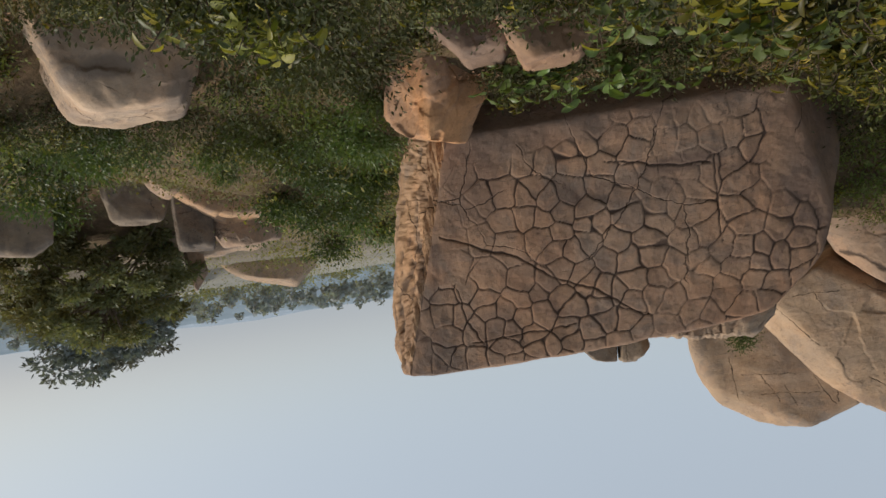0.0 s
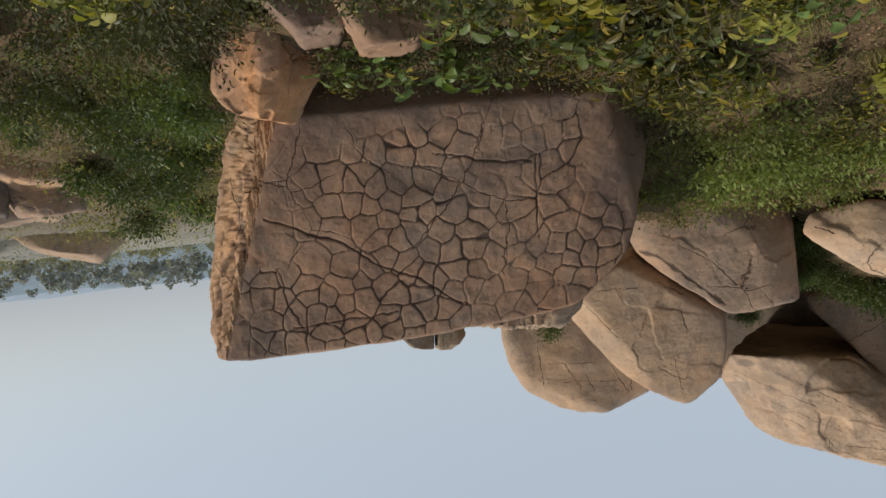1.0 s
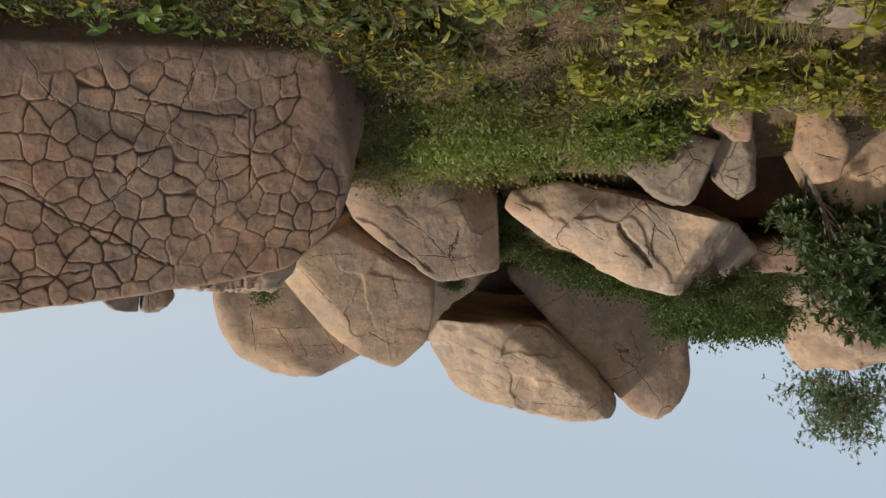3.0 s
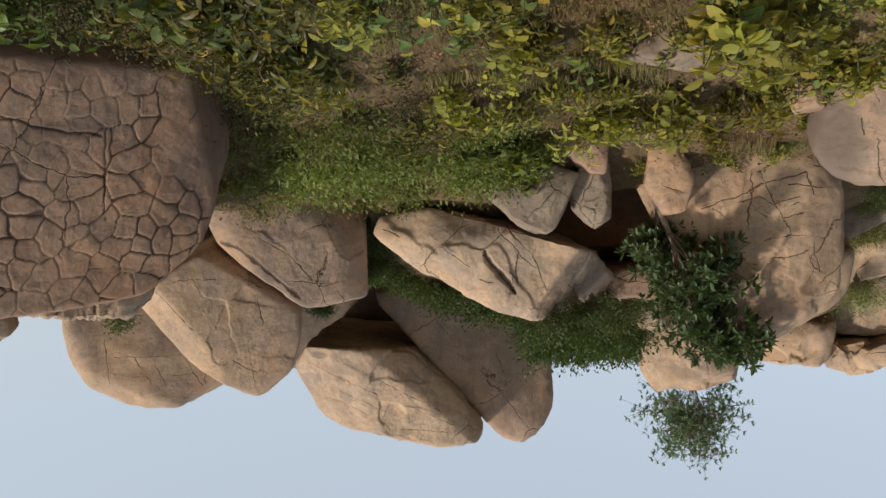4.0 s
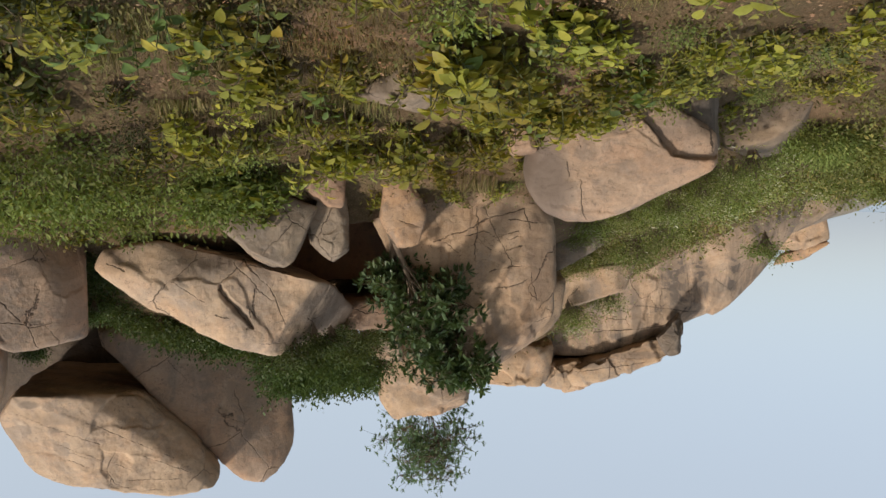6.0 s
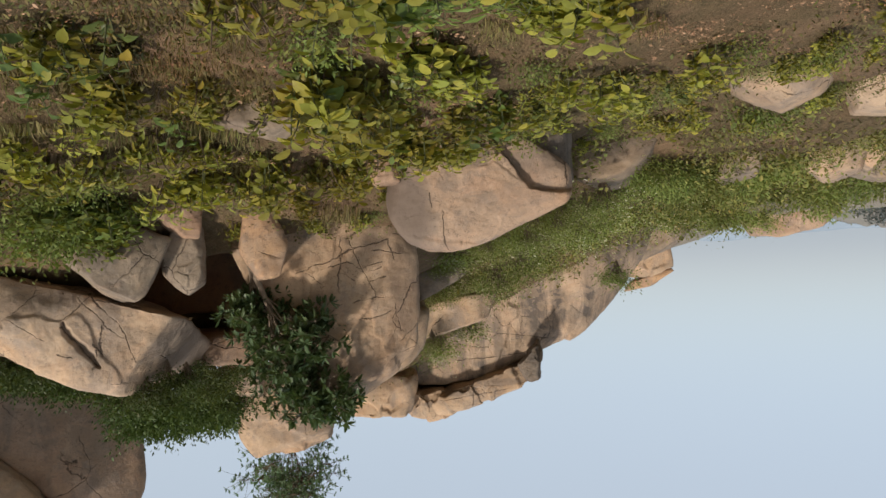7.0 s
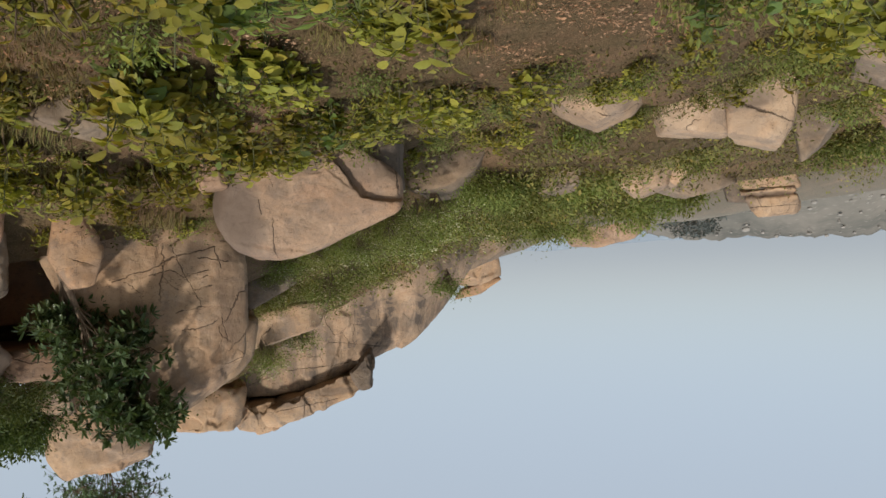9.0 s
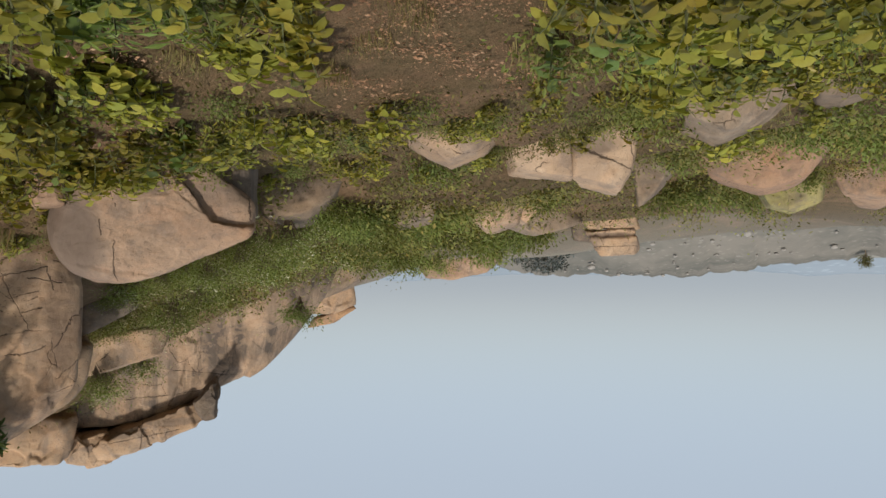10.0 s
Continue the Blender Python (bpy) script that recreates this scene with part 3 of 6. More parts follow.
rock("brown granite block split by a dark diagonal crack", (-5.48, 9.01, 2.25), 31, [(-124, 1.01), (-87, 0.86), (20, 0.74), (52, 0.34), (91, 0.59), (179, 0.97)], 0.60, 1.10, -0.58, 7, granite_pink, sharp=20, stains_and_shade=[(-0.75, 0.0, 0.25, 0.4, 0.5), (0.45, 0.2, 0.3, 0.12, 0.4)], clefts=[(0.82, -0.26, 0.55, -0.15, 0.07), (0.55, -0.15, -0.09, 0.47, 0.10), (0.0, -0.08, -0.27, 0.25, 0.03), (-0.35, 0.3, -0.6, 0.3, 0.02), (-0.47, 0.29, -0.66, 0.59, 0.02), (0.35, -0.3, 0.0, -0.08, 0.018)], shells=0.3)
# a blotch paints a small notch's shade; unseen depth roofs the hollow
rock("long sunlit granite slab tilted over a dark hollow", (-8.47, 10.90, 4.81), 38, [(-144, 0.88), (-137, 0.83), (-97, 0.78), (-34, 1.59), (29, 1.14), (65, 0.75), (77, 0.71), (88, 0.84), (143, 1.67)], 0.90, 3.60, -0.94, 7, granite_pale, grounded=0, sharp=30, faces=[(35, 25, 0.95)], tilt=0.2, chips_off=8, clefts=[(1.2, -0.6, 0.2, -0.1, 0.014), (0.9, -0.2, -0.2, 0.35, 0.012), (0.4, -0.5, -0.8, 0.25, 0.014), (-0.1, 0.5, -0.9, 0.6, 0.012), (0.7, 0.1, 0.1, 0.35, 0.01), (-0.3, 0.1, -1.0, 0.5, 0.012)], shells=0.45, stains_and_shade=[(1.15, -0.8, 0.17, 0.07, 0.9), (0.6, -0.55, 0.6, 0.15, 0.4)])
# the hollow's shade is put into this block's dark stone
rock("granite block inside the hollow, its shade put into dark stone", (-10.45, 14.61, 4.36), 36, [(-177, 1.82), (-93, 1.05), (-30, 1.66), (29, 1.69), (90, 0.9)], 0.50, 1.20, -0.92, 5, granite_dark, grounded=0)
rock("brown shaded granite slab with a rounded tip", (-9.94, 10.53, 4.55), 43, [(-178, 1.46), (-174, 1.48), (-107, 1.42), (-79, 1.74), (40, 0.38), (57, 0.7), (117, 1.6), (148, 1.66)], 0.90, 1.50, -1.37, 5, granite_pink, grounded=0, sharp=34, faces=[(-12, -3, 0.8)], tilt=0.3, chips_off=3, clefts=[(0.5, -0.9, 0.2, -0.5, 0.016), (-0.3, 0.1, -0.7, 0.3, 0.012)], shells=0.36)
# a blotch paints the nose's shaded end; unseen depth shades the gap
rock("pale granite boulder with a blunt nose above a gap", (-7.16, 6.86, 2.43), 46, [(-126, 0.74), (-110, 0.54), (-103, 0.54), (-84, 0.83), (-22, 1.54), (52, 0.6), (59, 0.5), (68, 0.46), (77, 0.51), (100, 0.8), (169, 1.5)], 0.60, 2.60, -0.69, 7, granite_pale, faces=[(20, 25, 0.62), (-55, 36, 0.785)], chips_off=6, gashes=[(0.19, -0.18, -0.15, 0.27, 0.05)], clefts=[(0.19, -0.18, -0.15, 0.27, 0.03), (-0.09, -0.49, -0.37, -0.15, 0.028), (-0.37, -0.15, -0.52, 0.25, 0.028), (1.38, -0.52, 1.19, -0.45, 0.03), (-0.09, -0.49, 0.16, -0.25, 0.02), (-0.15, -0.45, -0.6, -0.3, 0.018), (0.7, -0.3, 0.35, -0.05, 0.014), (0.25, 0.1, 0.1, 0.15, 0.016)], sharp=34, shells=0.36, stains_and_shade=[(-1.08, 0.2, 0.52, 0.42, 0.95), (0.4, -0.45, 0.5, 0.12, 0.5)])
rock("angular grey granite block below the pale boulder", (-6.73, 5.91, 1.72), 48, [(-112, 0.5), (-82, 0.5), (-53, 0.49), (43, 0.25), (63, 0.23), (124, 0.32), (157, 0.33)], 0.30, 0.50, -0.32, 6, granite_grey, sharp=30)
rock("small angular tan stone wedged on a grey block", (-7.08, 5.46, 1.11), 52, [(-115, 0.31), (-35, 0.24), (51, 0.18), (88, 0.26), (175, 0.24)], 0.25, 0.40, -0.27, 6, granite_brown, shells=1.0, grounded=0, sharp=20)
rock("angular grey stone hanging in the gap", (-7.28, 5.56, 1.65), 52, [(-179, 0.23), (-98, 0.39), (-26, 0.28), (10, 0.21), (47, 0.23), (124, 0.32)], 0.25, 0.40, -0.35, 6, granite_grey, shells=1.0, grounded=0, sharp=20)
rock("dark granite block deep in the gap", (-10.21, 7.66, 1.75), 53, [(-178, 0.81), (-86, 1.05), (6, 0.75), (88, 0.68)], 0.40, 0.80, -0.71, 5, granite_brown)
# added block, mostly hidden, that roofs the gap to darken it
rock("granite block added over the gap to keep light out", (-9.62, 6.66, 2.80), 55, [(-174, 0.71), (-90, 0.18), (26, 0.58), (87, 0.16), (114, 0.39)], 0.90, 2.20, -0.19, 5, granite_brown, grounded=0)
rock("small ochre stained stone at the boulder foot", (-7.77, 4.87, 1.60), 57, [(-152, 0.32), (-105, 0.5), (-8, 0.26), (30, 0.19), (99, 0.25), (162, 0.22)], 0.25, 0.50, -0.27, 5, granite_ochre)
rock("broad tan granite boulder with flaking horizontal cracks", (-9.17, 4.82, 2.18), 62, [(-179, 1.08), (-148, 1.43), (-115, 1.62), (-93, 1.69), (-50, 1.58), (27, 0.67), (42, 0.76), (92, 1.21), (126, 1.25), (142, 1.21)], 0.80, 1.50, -1.21, 7, granite_drip, chips_off=7, faces=[(-40, 45, 1.185)], clefts=[(0.36, -0.36, 0.01, -0.48, 0.028), (0.01, -0.48, -0.33, -0.62, 0.03), (-0.33, -0.62, -0.71, -0.71, 0.025), (-0.0, -0.41, -0.24, -0.47, 0.021), (-0.24, -0.47, -0.37, -0.39, 0.021), (-0.37, -0.39, -0.64, -0.44, 0.021), (-0.48, -0.34, -0.63, -0.37, 0.018), (-0.13, -0.4, -0.3, -0.23, 0.018), (-0.48, -0.23, -0.67, -0.27, 0.021), (-0.29, 0.01, -0.54, -0.05, 0.021), (-0.54, -0.05, -0.71, -0.02, 0.016), (-0.48, 0.23, -0.72, 0.14, 0.023), (-0.33, 0.22, -0.48, 0.22, 0.016), (-0.01, 0.12, -0.15, 0.02, 0.018), (-0.85, 0.49, -1.06, 0.32, 0.028), (0.25, -0.35, 0.07, -0.21, 0.021), (-0.52, -0.59, -0.86, -0.55, 0.016), (-0.71, -0.69, -0.78, -0.46, 0.018), (-0.77, 0.06, -0.84, 0.39, 0.016)], stains_and_shade=[(-0.9, -0.1, 0.2, 0.7, 0.5), (0.12, 0.3, 0.14, 0.6, 0.45), (-0.2, 0.75, 0.4, 0.22, 0.4)], shells=0.35, sharp=36)
# grey stain on one side; the split corner's shade is painted as a blotch
rock("rounded pinkish granite boulder with a split corner", (-8.08, 2.45, 1.04), 73, [(-122, 0.63), (-74, 0.67), (-55, 0.73), (-23, 0.88), (12, 0.92), (38, 0.86), (80, 0.65), (108, 0.49), (114, 0.48), (115, 0.48), (172, 0.92)], 0.55, 0.90, -0.61, 7, granite_pink, sharp=22, chips_off=5, faces=[(-15, 28, 0.62)], clefts=[(0.47, 0.03, 0.47, 0.15, 0.024), (-0.15, -0.5, -0.43, -0.08, 0.018), (0.28, -0.51, 0.16, -0.23, 0.011), (0.1, -0.5, 0.0, -0.25, 0.011), (-0.84, -0.48, -0.88, -0.01, 0.028), (0.4, -0.3, 0.33, -0.1, 0.01)], stains_and_shade=[(0.80, 0.22, 0.40, 0.65, 1.0), (0.05, -0.35, 0.26, 0.16, 0.8), (-0.6, -0.3, 0.3, 0.28, 0.6)], shells=0.34, ledges=[([(-146, 0.4), (-96, 0.03)], 0.09)])
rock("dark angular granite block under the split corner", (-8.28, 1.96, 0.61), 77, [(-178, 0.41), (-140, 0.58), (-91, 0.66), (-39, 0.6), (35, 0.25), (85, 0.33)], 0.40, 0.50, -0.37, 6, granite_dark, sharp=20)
rock("brown granite boulder with a sloping back", (-11.12, 1.35, 0.38), 83, [(-114, 1.0), (-70, 0.65), (11, 0.65), (63, 0.6), (99, 0.41), (126, 0.35), (151, 0.4)], 0.50, 0.80, -0.48, 5, granite_grey, tilt=-0.1, stains_and_shade=[(0.3, -0.1, 0.5, 0.3, 0.5)], sharp=40, chips_off=2, shells=0.4, faces=[(-38, 0, 0.5)])
rock("low tan slab edge among weeds", (-8.46, -0.56, 0.23), 94, [(-98, 0.48), (-82, 0.44), (-56, 0.47), (56, 0.21), (70, 0.18), (111, 0.13), (140, 0.21)], 0.30, 0.40, -0.16, 5, granite_tan, sharp=30)
rock("pale granite block half hidden in weeds", (-10.90, -1.75, -0.10), 99, [(-171, 0.47), (-89, 0.66), (17, 0.35), (83, 0.3)], 0.50, 0.80, -0.36, 5, granite_pale, clefts=[(0.3, 0.1, -0.3, -0.05, 0.02)], sharp=44)
# a blotch darkens one facet
rock("pale split granite block with a dark seam", (-10.74, -2.63, -0.09), 104, [(-158, 0.6), (-76, 0.63), (9, 0.44), (75, 0.45), (147, 0.5), (170, 0.46)], 0.40, 0.70, -0.53, 5, granite_pale, faces=[(-25, 10, 0.42), (15, 35, 0.5)], sharp=60, stains_and_shade=[(0.12, -0.05, 0.42, 0.17, 0.85)], clefts=[(0.45, -0.1, -0.41, 0.26, 0.05), (-0.3, -0.3, -0.45, 0.1, 0.03)])
rock("grey stone leaning behind the split block", (-13.44, -4.23, -0.13), 108, [(-170, 0.45), (-58, 0.63), (8, 0.34), (126, 0.27), (146, 0.19)], 0.30, 0.50, -0.53, 5, granite_grey)
rock("low brown granite hump in the undergrowth", (-8.30, -3.52, -0.19), 113, [(-145, 0.68), (-74, 0.6), (-13, 0.53), (65, 0.36), (111, 0.24), (131, 0.26)], 0.50, 0.60, -0.32, 6, granite_grey)
rock("small grey round stone in the undergrowth", (-7.84, -4.38, -0.33), 120, [(-102, 0.55), (-46, 0.47), (21, 0.24), (75, 0.17), (108, 0.17), (166, 0.23)], 0.35, 0.50, -0.18, 5, granite_grey)
rock("wide low brown granite hump", (-14.57, -6.73, -0.48), 115, [(-89, 0.99), (-63, 1.13), (31, 0.97), (71, 0.51), (105, 0.46), (144, 0.68)], 0.70, 1.00, -0.51, 5, granite_brown)
rock("reddish rounded boulder at the thicket edge", (-18.96, -11.25, -0.81), 121, [(-153, 1.1), (-85, 1.61), (22, 0.59), (78, 0.56), (129, 0.73)], 1.00, 1.50, -0.65, 5, granite_pink)
rock("rounded stone covered in yellow green moss", (-18.02, -8.92, -0.22), 116, [(-76, 0.68), (26, 0.57), (71, 0.36), (111, 0.32), (172, 0.6)], 0.50, 0.80, -0.36, 5, granite_moss)
rock("layered rock outcrop, lower course", (-28.90, -7.25, -0.42), 104, [(-172, 1.14), (-93, 1.08), (-67, 1.19), (56, 0.57), (88, 0.26)], 0.80, 1.00, -0.30, 5, granite_tan, clefts=[(0.8, 0.02, -0.7, -0.06, 0.05)], shells=1.6, sharp=18, chips_off=14)
rock("layered rock outcrop, pale upper course", (-28.90, -7.50, 0.36), 105, [(-161, 0.89), (-88, 0.46), (31, 0.6), (94, 0.46), (156, 0.87)], 0.80, 1.00, -0.49, 6, granite_tan, grounded=0, gashes=[(0.96, -0.22, -0.95, -0.30, 0.10)], clefts=[(0.76, 0.16, -0.94, 0.13, 0.05)], stains_and_shade=[(0.0, -0.25, 1.0, 0.12, 0.8), (0.7, 0.0, 0.25, 0.5, 0.6)], shells=1.6, sharp=16, chips_off=14)
rock("dark weathered block beside the layered outcrop", (-29.40, -6.45, -0.20), 102, [(-175, 0.38), (-65, 0.8), (13, 0.33), (84, 0.47)], 0.60, 1.00, -0.51, 5, granite_dark, sharp=28)
rock("tan rounded stone in the thicket", (-18.02, -1.95, 0.09), 96, [(-107, 0.97), (-62, 0.83), (47, 0.46), (107, 0.42), (161, 0.6)], 0.50, 0.80, -0.49, 5, granite_tan)
rock("low grey stone behind the thicket", (-21.86, -3.51, 0.13), 99, [(-140, 1.05), (-80, 0.69), (72, 0.29), (105, 0.33)], 0.50, 0.80, -0.32, 5, granite_grey)
rock("small pale stone by the thicket", (-18.91, -2.87, -0.02), 99, [(-162, 0.38), (-40, 0.36), (56, 0.31), (131, 0.23)], 0.30, 0.50, -0.35, 5, granite_pale)
rock("tan flat faced stone among shrubs", (-13.14, -0.28, 0.48), 91, [(-96, 0.66), (-32, 0.29), (101, 0.2), (165, 0.18)], 0.30, 0.50, -0.25, 5, granite_grey, sharp=12)
rock("pinkish rock crest on the skyline", (-40.10, -2.65, 1.07), 94, [(-98, 1.67), (-77, 1.48), (29, 1.71), (87, 0.64), (102, 0.52), (138, 1.2)], 1.00, 1.50, -0.62, 5, granite_pink)
rock("stepped grey slab under the shrubs", (-11.41, 4.17, 2.17), 69, [(-163, 0.46), (-68, 0.37), (5, 0.35), (118, 0.05)], 0.30, 0.60, -0.23, 5, granite_grey, sharp=24)
rock("long tan slab stepping up the slope", (-14.25, 4.97, 3.06), 70, [(-80, 0.5), (-11, 0.72), (100, 0.1), (107, 0.09), (160, 0.58)], 0.30, 0.60, -0.23, 5, granite_tan, sharp=24)
rock("tan granite slab behind the broad boulder", (-10.63, 4.76, 3.16), 65, [(-87, 0.69), (-36, 0.49), (70, 0.48), (121, 0.26), (136, 0.29), (170, 0.52)], 0.50, 1.00, -0.43, 5, granite_tan)
rock("long tan granite ridge with dark water streaks", (-25.15, 7.05, 4.36), 74, [(-83, 2.71), (-67, 1.67), (-67, 1.67), (-61, 1.85), (86, 2.02), (96, 1.4), (115, 1.08), (128, 1.5), (149, 2.69)], 1.20, 3.00, -1.78, 6, granite_streak, sharp=20, clefts=[(1.5, 0.8, -0.8, 0.6, 0.04), (0.6, -0.1, -1.6, 0.2, 0.04), (-0.8, 0.6, -1.5, -0.2, 0.03)], stains_and_shade=[(0.2, 0.2, 0.2, 1.2, 0.6), (-0.9, 0.1, 0.14, 1.0, 0.6), (1.4, 0.4, 0.2, 1.0, 0.5)], shells=0.9)
rock("long tan granite cap slab on the ridge", (-24.00, 7.53, 6.09), 72, [(-75, 0.53), (-69, 0.5), (-61, 0.64), (38, 1.67), (91, 0.7), (109, 0.39), (111, 0.39), (162, 1.41)], 0.70, 1.50, -0.72, 6, granite_tan, grounded=0, sharp=16, stains_and_shade=[(0.9, 0.0, 0.5, 0.12, 0.7), (-0.6, -0.3, 0.8, 0.15, 0.7)], clefts=[(0.3, 0.4, 0.25, -0.3, 0.04), (1.3, 0.2, -0.8, -0.1, 0.03)], shells=2.0)
rock("tan weathered lump beside the cap slab", (-23.60, 9.16, 6.56), 69, [(-123, 0.69), (-83, 0.5), (7, 0.74), (72, 0.42), (101, 0.45), (165, 0.7)], 0.60, 1.20, -0.45, 6, granite_tan, grounded=0, sharp=14, stains_and_shade=[(-0.1, -0.15, 0.45, 0.12, 0.8)], shells=2.5)
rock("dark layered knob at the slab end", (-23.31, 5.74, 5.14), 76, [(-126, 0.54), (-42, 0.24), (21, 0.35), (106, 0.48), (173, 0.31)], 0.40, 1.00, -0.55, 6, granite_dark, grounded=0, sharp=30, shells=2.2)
rock("tan granite block on the ridge", (-22.52, 10.40, 6.25), 65, [(-95, 0.89), (-41, 1.21), (34, 0.92), (89, 0.44), (173, 1.08)], 0.50, 1.00, -0.45, 5, granite_tan, shells=2.0)
rock("tan rounded rock at the ridge end", (-40.07, 3.83, 2.77), 85, [(-176, 1.16), (-59, 0.98), (77, 0.77), (114, 0.7)], 0.80, 1.50, -0.78, 5, granite_tan, shells=1.5)
rock("thin ochre slab lying on the ridge end", (-40.04, 3.79, 3.55), 85, [(-138, 1.12), (-72, 0.19), (-34, 0.69), (99, 0.35), (122, 0.32)], 0.60, 1.00, -0.54, 5, granite_ochre, grounded=0)
rock("grey slab sloping down the ridge", (-34.15, 2.84, 1.81), 85, [(-76, 1.35), (-28, 1.3), (101, 0.48), (120, 0.33), (148, 0.74)], 0.80, 1.50, -0.75, 5, granite_grey)
rock("angular tan granite block behind the dark shrub", (-11.56, 6.97, 4.33), 59, [(-102, 0.9), (-67, 0.93), (5, 0.75), (33, 0.75), (101, 0.44), (174, 0.74)], 0.50, 0.80, -0.55, 5, granite_tan, sharp=30, shells=1.6)
rock("small pale granite block by the shrub", (-10.82, 7.25, 3.53), 56, [(-170, 0.26), (-68, 0.46), (18, 0.22), (84, 0.23)], 0.30, 0.50, -0.26, 5, granite_pale, grounded=0, sharp=30)
# a blotch paints the shade of a recess in its face
rock("pale weathered granite boulder in a slope of weeds", (2.77, 7.48, -1.05), -21, [(-105, 0.59), (-60, 0.95), (19, 0.55), (31, 0.54), (75, 0.56), (95, 0.55), (151, 0.76), (180, 0.75)], 0.60, 1.00, -0.56, 6, granite_pale, sharp=20, faces=[(20, 30, 0.6)], stains_and_shade=[(0.04, 0.22, 0.32, 0.14, 0.9), (-0.6, 0.47, 0.2, 0.3, 0.7)], shells=0.8)
rock("rough orange brown stone at the boulder corner", (-0.16, 7.03, 0.05), 42, [(-122, 0.49), (-71, 0.46), (-26, 0.41), (45, 0.29), (63, 0.27), (134, 0.25), (164, 0.32)], 0.25, 0.40, -0.32, 6, granite_rust, sharp=44, shells=1.2, chips_off=9)
# blotches darken these two stones, for the shade of overhanging weeds
rock("low reddish brown stone in the weeds", (-0.58, 6.00, -0.24), 5, [(-109, 0.33), (-65, 0.34), (41, 0.2), (90, 0.15), (154, 0.24)], 0.20, 0.40, -0.16, 5, granite_brown, stains_and_shade=[(0.0, 0.0, 0.5, 0.4, 0.6)], shells=1.2)
rock("low ochre stone, darkened for the shade of the weeds", (-1.11, 5.67, -0.05), 11, [(-116, 0.32), (-62, 0.37), (21, 0.3), (92, 0.17), (133, 0.23)], 0.20, 0.40, -0.18, 5, granite_ochre, stains_and_shade=[(0.1, 0.05, 0.5, 0.3, 0.55)], shells=1.2)
rock("dark grey round boulder far down the slope", (7.42, 20.38, -2.08), -20, [(-139, 1.05), (-82, 1.45), (-29, 1.12), (9, 0.77), (84, 0.81), (164, 0.77)], 0.60, 1.20, -0.88, 5, granite_grey, sharp=12, shells=1.0)
rock("smooth pinkish boulder leaning on a dark one", (6.05, 18.71, -2.08), -18, [(-165, 0.62), (-96, 0.95), (14, 0.46), (49, 0.39), (105, 0.5)], 0.50, 1.00, -0.52, 5, granite_pink, sharp=12, shells=1.0)
rock("long brown overhanging boulder on the slope", (4.99, 19.15, -1.28), -15, [(-158, 0.96), (-112, 0.58), (-90, 0.66), (42, 0.53), (60, 0.37), (93, 0.46)], 0.50, 1.00, -0.46, 5, granite_ochre, sharp=12, shells=1.0)
rock("tan flat boulder among far weeds", (6.92, 24.93, -1.10), -16, [(-98, 1.13), (-65, 1.7), (64, 0.69), (91, 0.5), (154, 1.69)], 0.80, 1.50, -0.51, 5, granite_tan, sharp=12, shells=1.0)
rock("small reddish rock among far weeds", (7.57, 24.81, -0.14), -17, [(-173, 0.34), (-87, 1.44), (10, 0.16), (141, 0.38)], 0.50, 1.00, -0.65, 5, granite_pink)
rock("low pale rocks on the far slope", (8.62, 39.00, -0.46), -12, [(-118, 1.44), (-85, 1.83), (46, 0.88), (74, 0.37), (130, 1.57)], 0.80, 1.50, -0.81, 5, granite_tan)
rock("large grey rock face low on the slope", (10.20, 19.24, -1.51), -28, [(-116, 1.29), (-84, 1.34), (-7, 0.96), (80, 0.68), (123, 0.88), (176, 0.92)], 0.80, 1.50, -0.76, 5, granite_grey)
rock("dark upright rock under the overhanging boulder", (5.81, 19.61, -0.86), -17, [(-94, 1.06), (0, 0.46), (85, 0.56), (176, 0.43)], 0.40, 0.80, -0.60, 5, granite_dark, sharp=12, shells=1.0)
rock("flat grey pink slab under the overhanging boulder", (4.81, 20.33, -0.55), -13, [(-94, 0.55), (27, 0.6), (91, 0.31), (179, 0.84)], 0.40, 0.80, -0.32, 5, granite_pink, sharp=12, shells=1.0)
rock("low flat brown stone on the ground", (-5.79, 3.48, 0.54), 58, [(-84, 0.23), (-57, 0.24), (74, 0.1), (102, 0.1), (175, 0.25)], 0.20, 0.30, -0.10, 5, granite_grey, sharp=9, chips_off=4)
rock("small round brown stone beside the boulder", (-7.26, 3.17, 0.89), 66, [(-172, 0.16), (-78, 0.36), (20, 0.1), (99, 0.08)], 0.12, 0.20, -0.09, 5, granite_brown)

# ---------------------------------------------------------------- ground
MARKS_WEEDS = [
    (-6.6, 5, 0.88),
    (-7.1, 4.8, 0.88),
    (-6.2, 5.6, 1.22),
    (-6, 4.9, 1.02),
    (-7.2, 5.2, 0.79),
    (-7.3, 0.9, 0.43),
    (-8.3, 1, 0.3),
    (-9.5, 1, 0.14),
    (-9.2, 0.4, 0.23),
    (-8.2, 0.1, 0.29),
    (-1.3, 7.4, 0.15),
    (-2.3, 7.1, 0.26),
    (-3.1, 6.6, 0.5),
    (-0.7, 6.9, 0.12),
    (-2.5, 6.1, 0.35),
    (-4.8, -0.5, 0.16),
    (-5.6, -2.3, -0.11),
    (-4.5, 1.3, 0.18),
    (-6.1, -3.4, -0.1),
    (-4.2, 3.7, 0.22),
]
